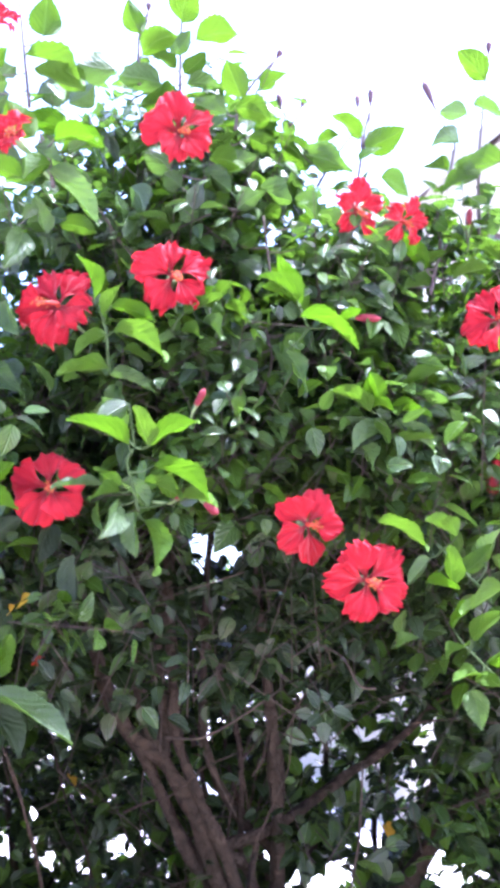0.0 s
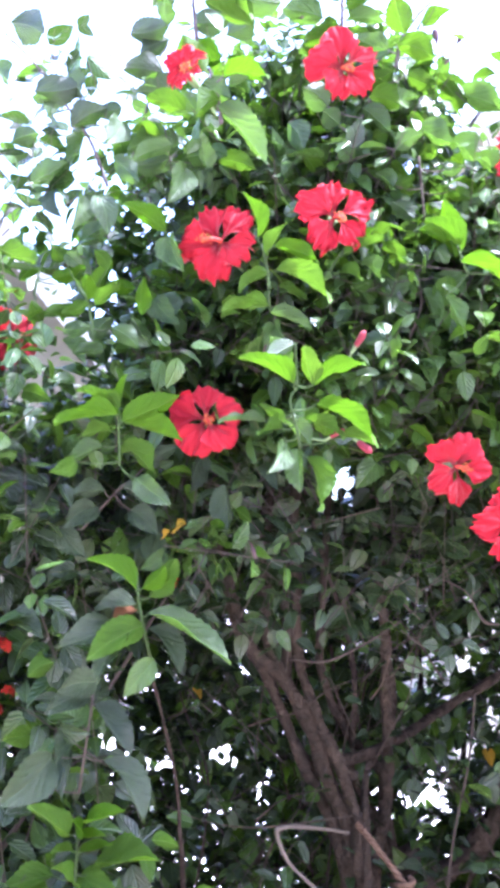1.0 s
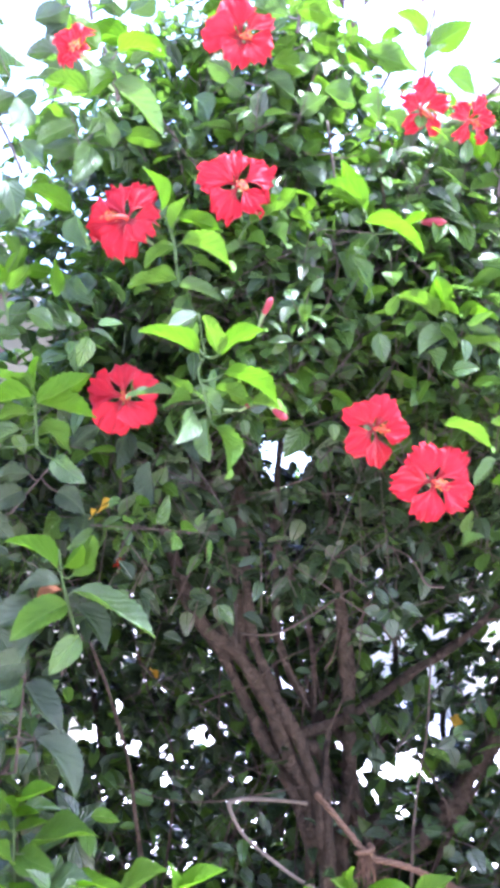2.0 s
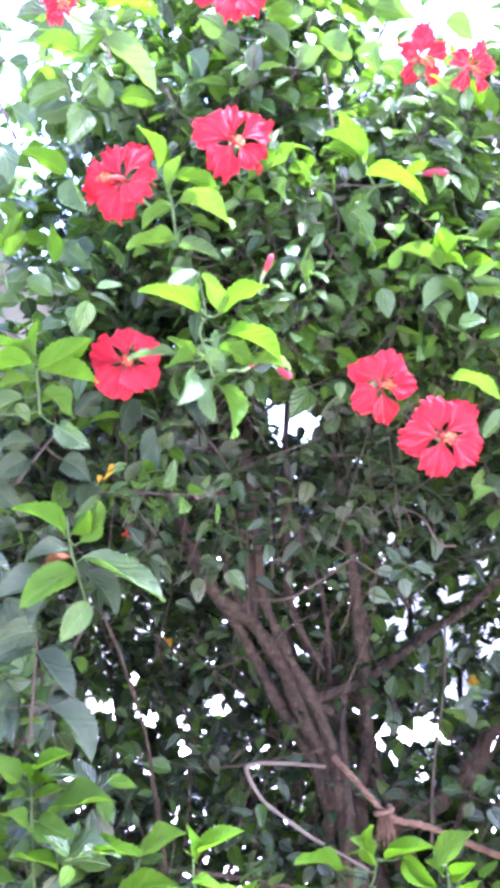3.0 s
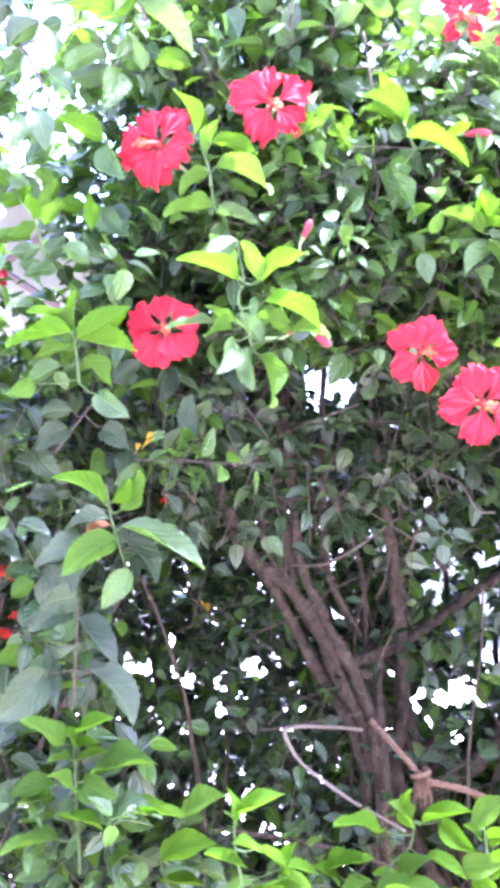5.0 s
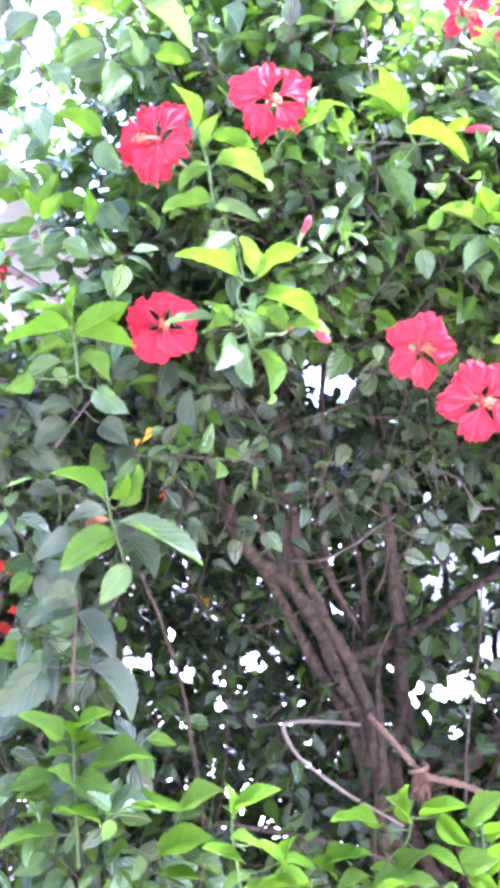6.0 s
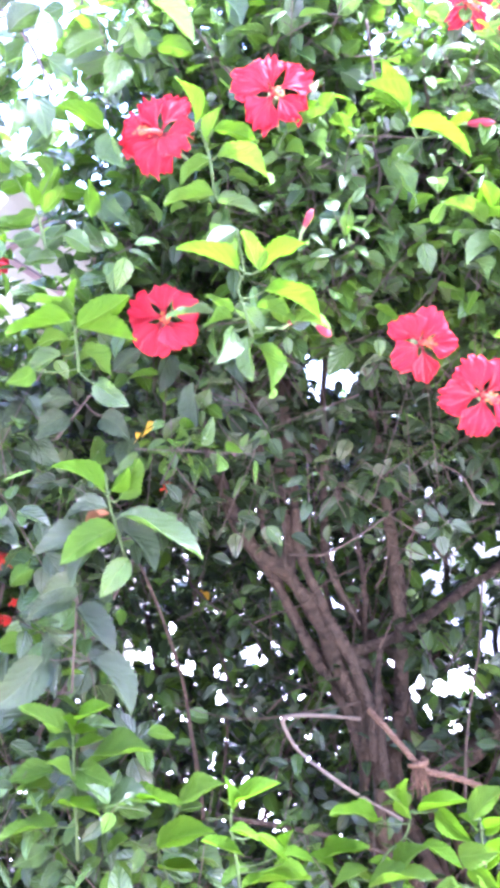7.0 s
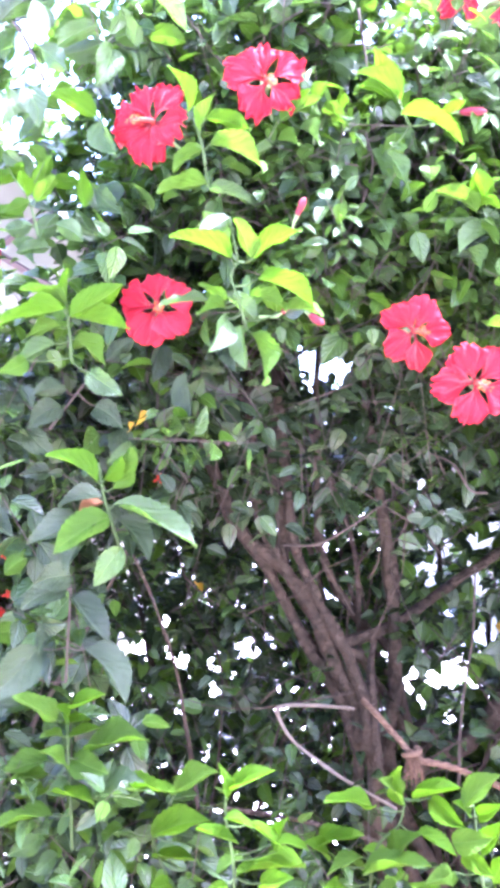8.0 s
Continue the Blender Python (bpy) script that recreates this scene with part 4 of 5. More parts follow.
], "y")
shoot(bush, [(0.437, 0.012, 1.920), (0.416, 0.012, 1.970), (0.404, 0.012, 1.999)], [
    ((0.400, -0.012, 1.990), (0.372, -0.057, 2.034), (-0.21, -0.62, -0.76), 1.00),
    ((0.386, -0.006, 1.977), (0.304, -0.051, 1.999), (-0.21, -0.08, -0.97), 1.00, "f"),
    ((0.423, 0.000, 1.986), (0.483, -0.045, 1.964), (-0.38, -0.04, -0.93), 1.00),
    ((0.433, 0.006, 1.926), (0.493, -0.028, 1.932), (-0.02, -0.19, -0.98), 1.00, "f"),
    ((0.427, 0.012, 1.960), (0.502, -0.008, 1.909), (-0.59, -0.26, -0.76), 1.00, "m"),
    ((0.418, 0.018, 1.951), (0.347, -0.024, 1.897), (0.69, -0.47, -0.54), 1.00, "m"),
    ((0.389, 0.024, 1.940), (0.316, -0.028, 1.954), (-0.07, -0.15, -0.99), 1.00, "m"),
    ((0.442, 0.030, 2.019), (0.524, -0.012, 2.065), (0.45, -0.10, -0.89), 0.60, "f"),
], "y")
shoot(bush, [(0.574, -0.018, 1.676), (0.535, -0.018, 1.712), (0.497, -0.018, 1.749)], [
    ((0.390, -0.042, 1.779), (0.463, -0.083, 1.729), (-0.62, -0.14, -0.78), 1.00),
    ((0.528, -0.036, 1.761), (0.459, -0.081, 1.779), (-0.10, -0.23, -0.97), 1.00),
    ((0.521, -0.030, 1.680), (0.503, -0.068, 1.741), (-0.69, -0.51, -0.52), 1.00),
    ((0.476, -0.024, 1.681), (0.516, -0.076, 1.668), (-0.51, -0.18, -0.84), 1.00, "y"),
    ((0.614, -0.018, 1.677), (0.520, -0.070, 1.629), (0.60, -0.48, -0.64), 1.00),
    ((0.488, -0.012, 1.725), (0.440, -0.040, 1.678), (0.65, -0.72, -0.24), 1.00, "m"),
    ((0.549, -0.006, 1.704), (0.593, -0.026, 1.752), (-0.10, -0.95, -0.31), 1.00),
    ((0.592, 0.000, 1.716), (0.609, -0.038, 1.781), (0.39, -0.74, -0.54), 1.00, "m"),
], "f")
shoot(bush, [(0.631, 0.012, 1.510), (0.592, 0.012, 1.546), (0.563, 0.012, 1.573)], [
    ((0.554, -0.012, 1.582), (0.503, -0.046, 1.557), (-0.27, -0.26, 0.93), 1.00),
    ((0.562, -0.006, 1.591), (0.604, -0.040, 1.638), (-0.78, -0.56, 0.28), 1.00),
    ((0.577, 0.000, 1.536), (0.510, -0.052, 1.526), (0.08, -0.29, 0.96), 1.00),
    ((0.590, 0.006, 1.555), (0.600, -0.046, 1.583), (-0.98, -0.20, -0.03), 1.00, "y"),
    ((0.572, 0.012, 1.527), (0.603, -0.033, 1.515), (-0.58, -0.55, 0.60), 1.00),
    ((0.564, 0.018, 1.508), (0.573, -0.006, 1.446), (-0.39, -0.88, 0.28), 1.22, "m"),
    ((0.438, 0.024, 1.578), (0.462, -0.028, 1.592), (-0.86, -0.28, 0.43), 1.00, "m"),
    ((0.540, 0.030, 1.610), (0.578, -0.008, 1.658), (-0.85, -0.29, 0.44), 1.00, "y"),
], "f")
shoot(bush, [(0.200, 0.072, 2.015), (0.219, 0.072, 2.081), (0.207, 0.072, 2.146)], [
    ((0.205, 0.048, 2.115), (0.129, 0.031, 2.019), (0.69, -0.57, -0.44), 1.00),
    ((0.216, 0.054, 2.107), (0.243, 0.012, 2.001), (-0.94, -0.32, -0.11), 1.00),
    ((0.186, 0.060, 2.096), (0.129, 0.008, 2.096), (0.38, -0.41, -0.83), 1.00),
    ((0.237, 0.066, 2.168), (0.297, 0.046, 2.210), (0.00, -0.90, -0.44), 1.00),
    ((0.239, 0.072, 2.137), (0.318, 0.034, 2.076), (-0.67, -0.27, -0.69), 1.00),
    ((0.154, 0.078, 2.167), (0.102, 0.050, 2.098), (0.74, -0.59, -0.32), 1.00, "f"),
    ((0.082, 0.084, 2.130), (0.054, 0.056, 2.043), (0.84, -0.52, -0.11), 1.00),
    ((0.307, 0.090, 2.093), (0.361, 0.038, 2.037), (-0.82, -0.40, -0.41), 1.00),
] + [
    ((0.268, 0.096, 1.982), (0.210, 0.051, 1.915), (0.77, -0.58, -0.27), 1.00),
    ((0.330, 0.048, 2.169), (0.387, 0.017, 2.096), (-0.81, -0.31, -0.50), 1.00, "f"),
    ((0.276, 0.054, 2.257), (0.333, 0.016, 2.290), (0.03, -0.63, -0.77), 1.00),
    ((0.342, 0.060, 2.265), (0.396, 0.032, 2.229), (-0.56, -0.80, -0.21), 1.21),
    ((0.149, 0.066, 2.274), (0.200, 0.035, 2.220), (-0.54, -0.84, -0.03), 1.05),
], "m")
shoot(bush, [(0.069, 0.042, 2.381), (0.087, 0.042, 2.441), (0.118, 0.042, 2.492)], [
    ((0.085, 0.018, 2.451), (0.155, -0.027, 2.410), (-0.64, -0.40, -0.65), 1.00, "f"),
    ((0.118, 0.024, 2.434), (0.189, 0.007, 2.467), (0.15, -0.70, -0.70), 1.00),
    ((0.076, 0.030, 2.434), (0.139, 0.002, 2.368), (-0.71, -0.53, -0.46), 1.00),
    ((0.159, 0.036, 2.516), (0.222, 0.012, 2.485), (-0.52, -0.70, -0.49), 1.00, "f"),
    ((0.036, 0.042, 2.401), (-0.007, 0.011, 2.415), (0.32, -0.72, -0.62), 1.45),
    ((0.014, 0.048, 2.437), (-0.052, 0.027, 2.466), (0.05, -0.86, -0.51), 1.36),
    ((0.048, 0.054, 2.397), (0.100, 0.009, 2.322), (-0.67, -0.74, -0.03), 1.00),
    ((-0.058, 0.060, 2.402), (-0.022, 0.022, 2.317), (-0.76, -0.65, -0.03), 1.00),
] + [
    ((-0.034, 0.066, 2.350), (-0.070, 0.014, 2.265), (0.86, -0.50, -0.06), 1.00),
    ((0.141, 0.018, 2.353), (0.199, -0.016, 2.386), (-0.04, -0.72, -0.69), 1.00),
    ((0.183, 0.024, 2.406), (0.250, -0.028, 2.351), (-0.73, -0.30, -0.61), 1.00),
    ((0.248, 0.030, 2.392), (0.293, -0.018, 2.315), (-0.90, -0.23, -0.38), 1.00),
    ((0.293, 0.036, 2.365), (0.350, 0.002, 2.307), (-0.76, -0.28, -0.59), 1.00),
], "m")
shoot(bush, [(0.118, 0.012, 2.139), (0.111, 0.012, 2.176), (0.105, 0.012, 2.203)], [
    ((0.110, -0.012, 2.161), (0.128, -0.054, 2.182), (-0.10, -0.49, -0.87), 1.00),
    ((0.101, -0.006, 2.147), (0.063, -0.058, 2.129), (0.47, -0.03, -0.88), 1.00),
    ((0.121, 0.000, 2.156), (0.163, -0.042, 2.112), (-0.78, -0.14, -0.61), 1.00),
    ((0.105, 0.006, 2.179), (0.094, -0.032, 2.126), (0.90, -0.43, 0.12), 1.00),
], "f")
shoot(bush, [(-0.220, 0.012, 1.408), (-0.244, 0.012, 1.484), (-0.252, 0.012, 1.522), (-0.256, 0.012, 1.551)], [
    ((-0.254, -0.012, 1.519), (-0.337, -0.040, 1.561), (0.51, -0.60, 0.62), 1.00, "y"),
    ((-0.244, -0.006, 1.522), (-0.209, -0.051, 1.560), (-0.68, -0.70, -0.20), 1.00, "y"),
    ((-0.230, 0.000, 1.508), (-0.193, -0.048, 1.574), (-0.64, -0.74, -0.19), 1.00),
    ((-0.238, 0.006, 1.460), (-0.321, -0.039, 1.401), (0.10, -0.86, 0.51), 1.00),
    ((-0.230, 0.012, 1.480), (-0.088, -0.022, 1.410), (0.36, -0.30, 0.88), 1.00, "m"),
    ((-0.283, 0.018, 1.456), (-0.374, 0.001, 1.413), (-0.10, -0.82, 0.56), 1.00, "d"),
    ((-0.250, 0.024, 1.490), (-0.321, -0.007, 1.475), (0.12, -0.63, 0.77), 1.00, "d"),
    ((-0.228, 0.030, 1.455), (-0.169, -0.004, 1.384), (0.41, -0.64, 0.65), 1.00, "d"),
] + [
    ((-0.253, 0.036, 1.484), (-0.285, -0.006, 1.458), (0.09, -0.57, 0.82), 1.00, "b"),
    ((-0.259, -0.012, 1.447), (-0.301, -0.036, 1.366), (-0.39, -0.81, 0.44), 1.00, "d"),
    ((-0.213, -0.006, 1.409), (-0.257, -0.023, 1.346), (0.18, -0.97, 0.14), 1.04, "m"),
], "f")
shoot(bush, [(-0.318, 0.062, 1.174), (-0.314, 0.062, 1.270), (-0.310, 0.062, 1.357)], [
    ((-0.305, 0.038, 1.323), (-0.235, 0.004, 1.249), (0.44, -0.59, 0.68), 1.00),
    ((-0.282, 0.044, 1.233), (-0.207, 0.002, 1.147), (0.49, -0.53, 0.69), 1.00),
    ((-0.317, 0.050, 1.339), (-0.383, 0.002, 1.307), (0.36, -0.80, 0.48), 1.00),
    ((-0.309, 0.056, 1.357), (-0.366, 0.008, 1.344), (0.61, -0.77, 0.20), 1.34),
    ((-0.367, 0.062, 1.232), (-0.443, 0.017, 1.155), (0.29, -0.92, 0.25), 1.16),
    ((-0.469, 0.068, 1.455), (-0.400, 0.016, 1.428), (-0.27, -0.70, 0.66), 1.00),
    ((-0.331, 0.074, 1.278), (-0.358, 0.022, 1.229), (0.03, -0.69, 0.72), 1.00),
    ((-0.390, 0.080, 1.181), (-0.338, 0.060, 1.223), (-0.24, -0.96, -0.17), 1.22),
] + [
    ((-0.412, 0.086, 1.257), (-0.452, 0.052, 1.253), (0.63, -0.75, 0.20), 1.45, "f"),
    ((-0.421, 0.038, 1.360), (-0.379, 0.021, 1.389), (-0.21, -0.95, -0.25), 1.23, "f"),
], "d")
shoot(bush, [(-0.303, 0.012, 1.724), (-0.308, 0.012, 1.773), (-0.314, 0.012, 1.817), (-0.316, 0.012, 1.842)], [
    ((-0.313, -0.012, 1.808), (-0.411, -0.057, 1.776), (0.41, -0.30, -0.86), 1.00, "y"),
    ((-0.304, -0.006, 1.799), (-0.211, -0.030, 1.848), (0.11, -0.80, -0.59), 1.00, "y"),
    ((-0.311, 0.000, 1.820), (-0.385, -0.024, 1.842), (-0.18, -0.31, -0.93), 1.00),
    ((-0.312, 0.006, 1.813), (-0.303, -0.028, 1.875), (0.89, -0.33, -0.31), 1.00, "y"),
    ((-0.308, 0.012, 1.801), (-0.200, -0.030, 1.771), (-0.38, -0.40, -0.84), 1.00, "y"),
    ((-0.324, 0.018, 1.784), (-0.375, -0.013, 1.760), (0.60, -0.51, -0.61), 1.00),
    ((-0.301, 0.024, 1.765), (-0.240, -0.024, 1.710), (-0.76, -0.54, -0.36), 1.00),
    ((-0.336, 0.030, 1.757), (-0.393, -0.015, 1.712), (0.74, -0.41, -0.53), 1.00, "m"),
] + [
    ((-0.308, 0.036, 1.747), (-0.254, 0.005, 1.752), (-0.27, -0.58, -0.77), 1.00),
    ((-0.375, -0.012, 1.722), (-0.410, -0.057, 1.697), (0.74, -0.66, 0.14), 1.04, "f"),
    ((-0.271, -0.006, 1.703), (-0.209, -0.044, 1.660), (-0.51, -0.86, 0.03), 1.00, "m"),
], "f")
shoot(bush, [(-0.250, 0.032, 2.107), (-0.255, 0.032, 2.137), (-0.270, 0.032, 2.163)], [
    ((-0.264, 0.008, 2.146), (-0.340, -0.030, 2.173), (0.05, -0.64, -0.77), 1.00, "y"),
    ((-0.092, 0.014, 2.158), (-0.123, -0.020, 2.215), (-0.69, -0.39, -0.61), 1.00, "y"),
    ((-0.258, 0.020, 2.143), (-0.223, -0.022, 2.067), (-0.61, -0.78, 0.14), 1.00, "m"),
    ((-0.200, 0.026, 2.278), (-0.221, -0.005, 2.334), (-0.55, -0.63, -0.55), 1.00, "m"),
    ((-0.390, 0.032, 2.210), (-0.365, 0.012, 2.130), (0.03, -0.97, 0.26), 1.07, "m"),
    ((-0.422, 0.038, 2.213), (-0.428, 0.010, 2.130), (0.87, -0.48, 0.09), 1.00, "m"),
    ((-0.364, 0.044, 2.361), (-0.388, 0.016, 2.300), (0.56, -0.82, 0.16), 1.10, "m"),
    ((-0.375, 0.050, 2.291), (-0.319, 0.022, 2.236), (-0.59, -0.78, -0.22), 1.00, "m"),
] + [
    ((-0.183, 0.056, 2.313), (-0.111, 0.036, 2.292), (-0.37, -0.70, -0.61), 1.00, "f"),
    ((-0.248, 0.008, 2.372), (-0.324, -0.009, 2.383), (-0.02, -0.49, -0.87), 1.00, "f"),
    ((-0.268, 0.014, 2.313), (-0.334, -0.003, 2.265), (0.59, -0.53, -0.61), 1.00, "m"),
    ((-0.239, 0.020, 2.275), (-0.264, -0.008, 2.192), (0.39, -0.90, 0.18), 1.09, "m"),
], "f")
shoot(bush, [(-0.374, 0.062, 1.944), (-0.385, 0.062, 1.995), (-0.395, 0.062, 2.026)], [
    ((-0.390, 0.038, 2.017), (-0.387, -0.014, 2.046), (-0.30, -0.48, -0.82), 1.00, "y"),
    ((-0.386, 0.044, 2.010), (-0.430, 0.024, 1.984), (0.59, -0.64, -0.49), 1.00),
    ((-0.377, 0.050, 2.012), (-0.333, 0.002, 2.041), (0.20, -0.37, -0.91), 1.00),
    ((-0.383, 0.056, 1.973), (-0.423, 0.018, 1.953), (0.71, -0.70, -0.09), 1.04, "m"),
    ((-0.294, 0.062, 2.005), (-0.296, 0.038, 2.069), (-0.38, -0.86, -0.33), 1.00, "y"),
    ((-0.355, 0.068, 1.935), (-0.406, 0.030, 1.916), (0.58, -0.42, -0.70), 1.00, "m"),
    ((-0.347, 0.074, 1.978), (-0.291, 0.046, 1.939), (-0.54, -0.81, -0.20), 1.00, "m"),
    ((-0.277, 0.080, 2.042), (-0.223, 0.052, 1.991), (-0.36, -0.93, 0.12), 1.09, "m"),
] + [
    ((-0.443, 0.086, 2.097), (-0.465, 0.055, 2.117), (0.47, -0.69, -0.54), 1.45, "f"),
    ((-0.360, 0.038, 2.079), (-0.386, 0.021, 2.104), (0.24, -0.90, -0.37), 1.27, "f"),
], "f")
shoot(bush, [(-0.073, 0.052, 1.939), (-0.062, 0.052, 1.990), (-0.052, 0.052, 2.031)], [
    ((-0.057, 0.028, 2.003), (-0.077, 0.004, 1.947), (0.27, -0.92, 0.30), 1.20),
    ((-0.057, 0.034, 2.005), (-0.032, -0.018, 1.945), (-0.81, -0.57, 0.15), 1.00),
    ((-0.151, 0.040, 2.007), (-0.109, 0.016, 2.016), (-0.03, -0.37, -0.93), 1.00, "f"),
    ((-0.152, 0.046, 2.030), (-0.093, 0.004, 2.028), (-0.16, -0.18, -0.97), 1.00, "f"),
    ((-0.052, 0.052, 2.082), (0.014, 0.035, 2.050), (-0.48, -0.35, -0.81), 1.00, "f"),
    ((-0.012, 0.058, 2.012), (0.020, 0.010, 1.981), (-0.77, -0.11, -0.62), 1.00),
    ((0.129, 0.064, 2.034), (0.176, 0.044, 2.052), (-0.24, -0.90, -0.37), 1.27),
    ((0.170, 0.070, 2.046), (0.199, 0.036, 2.009), (-0.64, -0.74, 0.20), 1.21),
] + [
    ((0.109, 0.076, 1.945), (0.163, 0.045, 1.928), (-0.53, -0.61, -0.59), 1.00),
    ((0.235, 0.028, 2.062), (0.262, 0.000, 2.011), (-0.72, -0.69, -0.01), 1.00, "f"),
    ((0.185, 0.034, 1.933), (0.226, -0.008, 1.897), (-0.79, -0.52, -0.32), 1.00),
    ((0.265, 0.040, 1.985), (0.297, -0.002, 1.932), (-0.88, -0.44, -0.18), 1.00),
    ((0.305, 0.046, 1.946), (0.267, 0.018, 1.898), (0.58, -0.81, 0.00), 1.00),
], "m")
shoot(bush, [(0.193, 0.052, 2.361), (0.202, 0.052, 2.298), (0.211, 0.052, 2.236)], [
    ((0.149, 0.028, 2.287), (0.188, 0.011, 2.312), (-0.10, -0.89, -0.44), 1.38, "f"),
    ((0.110, 0.034, 2.311), (0.145, -0.018, 2.251), (-0.91, -0.31, -0.27), 1.00),
    ((0.070, 0.040, 2.356), (0.028, 0.020, 2.319), (0.51, -0.85, -0.11), 1.16),
    ((0.091, 0.046, 2.390), (0.129, 0.008, 2.344), (-0.79, -0.59, -0.15), 1.00, "f"),
    ((0.243, 0.052, 2.340), (0.282, 0.032, 2.346), (-0.35, -0.79, -0.50), 1.45),
    ((0.254, 0.058, 2.301), (0.295, 0.013, 2.270), (-0.78, -0.60, -0.17), 1.02, "f"),
    ((0.336, 0.064, 2.303), (0.381, 0.040, 2.299), (-0.46, -0.78, -0.43), 1.11),
    ((0.387, 0.070, 2.221), (0.337, 0.028, 2.237), (0.32, -0.65, -0.69), 1.25),
] + [
    ((0.196, 0.076, 2.374), (0.231, 0.028, 2.374), (-0.64, -0.47, -0.61), 1.03, "f"),
    ((0.108, 0.028, 2.205), (0.145, -0.010, 2.155), (-0.62, -0.77, 0.14), 1.13),
    ((0.367, 0.034, 2.165), (0.324, -0.014, 2.170), (0.37, -0.42, -0.83), 1.00),
], "m")
shoot(bush, [(-0.366, 0.132, 1.616), (-0.335, 0.132, 1.658), (-0.304, 0.132, 1.699)], [
    ((-0.331, 0.108, 1.686), (-0.380, 0.056, 1.671), (0.74, -0.62, -0.27), 1.00),
    ((-0.301, 0.114, 1.697), (-0.235, 0.076, 1.682), (-0.52, -0.75, -0.42), 1.00),
    ((-0.343, 0.120, 1.657), (-0.395, 0.082, 1.613), (0.50, -0.85, 0.15), 1.13),
    ((-0.282, 0.126, 1.657), (-0.228, 0.105, 1.614), (-0.20, -0.96, 0.20), 1.23),
    ((-0.263, 0.132, 1.741), (-0.209, 0.115, 1.779), (-0.08, -0.95, -0.31), 1.04),
    ((-0.430, 0.138, 1.680), (-0.461, 0.100, 1.635), (0.55, -0.78, 0.29), 1.35),
    ((-0.410, 0.144, 1.617), (-0.354, 0.127, 1.565), (-0.07, -0.97, 0.24), 1.14),
    ((-0.234, 0.150, 1.617), (-0.218, 0.105, 1.543), (0.03, -0.85, 0.52), 1.02),
] + [
    ((-0.161, 0.156, 1.775), (-0.178, 0.111, 1.696), (0.78, -0.60, 0.17), 1.00),
    ((-0.116, 0.108, 1.716), (-0.105, 0.084, 1.622), (-0.68, -0.73, 0.10), 1.00),
    ((-0.034, 0.114, 1.768), (-0.024, 0.062, 1.710), (-0.69, -0.59, 0.41), 1.00),
    ((-0.209, 0.120, 1.584), (-0.255, 0.085, 1.553), (0.50, -0.84, 0.20), 1.08, "m"),
    ((-0.181, 0.126, 1.640), (-0.199, 0.077, 1.620), (0.86, -0.10, -0.50), 1.00, "o"),
    ((-0.218, 0.132, 1.616), (-0.207, 0.097, 1.625), (-0.95, -0.28, 0.10), 1.00, "o"),
], "d")
shoot(shrub, [(-0.300, 0.042, 0.899), (-0.305, 0.042, 0.993), (-0.309, 0.042, 1.059), (-0.312, 0.042, 1.120)], [
    ((-0.324, 0.018, 1.119), (-0.390, -0.013, 1.167), (0.65, -0.48, 0.58), 1.00),
    ((-0.297, 0.024, 1.137), (-0.236, -0.018, 1.170), (-0.60, -0.27, 0.75), 1.00, "y"),
    ((-0.308, 0.030, 1.113), (-0.263, 0.006, 1.124), (-0.42, -0.39, 0.82), 1.00, "y"),
    ((-0.312, 0.036, 1.111), (-0.319, -0.016, 1.151), (0.98, 0.03, 0.21), 1.00, "y"),
    ((-0.307, 0.042, 1.085), (-0.251, 0.025, 1.106), (-0.41, -0.35, 0.84), 1.00, "y"),
    ((-0.281, 0.048, 1.055), (-0.169, 0.024, 1.084), (-0.30, -0.36, 0.88), 1.00),
    ((-0.302, 0.054, 1.046), (-0.235, 0.012, 1.033), (-0.41, -0.79, 0.45), 1.24),
    ((-0.346, 0.060, 1.042), (-0.426, 0.043, 1.022), (-0.05, -0.65, 0.76), 1.00),
] + [
    ((-0.350, 0.066, 1.018), (-0.400, 0.018, 1.021), (0.29, -0.24, 0.92), 1.00),
    ((-0.306, 0.018, 1.039), (-0.342, -0.027, 1.079), (0.81, -0.12, 0.58), 1.00),
    ((-0.333, 0.024, 0.995), (-0.255, -0.010, 0.989), (0.04, -0.06, 1.00), 1.00, "y"),
    ((-0.332, 0.030, 0.959), (-0.420, -0.012, 0.953), (-0.00, -0.14, 0.99), 1.00),
    ((-0.316, 0.036, 1.089), (-0.348, -0.002, 1.097), (0.43, -0.17, 0.89), 1.00),
    ((-0.309, 0.042, 1.011), (-0.339, 0.008, 1.003), (0.62, -0.65, 0.44), 1.44, "m"),
], "f")
shoot(shrub, [(-0.166, 0.062, 0.910), (-0.147, 0.062, 0.948), (-0.128, 0.062, 0.986)], [
    ((-0.269, 0.038, 0.979), (-0.157, -0.010, 1.009), (-0.35, -0.23, 0.91), 1.00, "m"),
    ((-0.224, 0.044, 0.992), (-0.122, 0.013, 1.002), (-0.12, -0.10, 0.99), 1.00),
    ((-0.129, 0.050, 0.988), (-0.050, 0.005, 1.037), (-0.64, -0.42, 0.64), 1.00, "f"),
    ((-0.166, 0.056, 0.916), (-0.065, 0.011, 0.956), (-0.51, -0.57, 0.65), 1.00),
    ((-0.287, 0.062, 0.929), (-0.271, 0.028, 0.912), (-0.15, -0.51, 0.85), 1.21, "f"),
    ((-0.219, 0.068, 0.927), (-0.254, 0.030, 0.911), (-0.08, -0.34, 0.94), 1.00, "f"),
    ((-0.236, 0.074, 0.887), (-0.224, 0.057, 0.835), (0.32, -0.88, 0.36), 1.00, "f"),
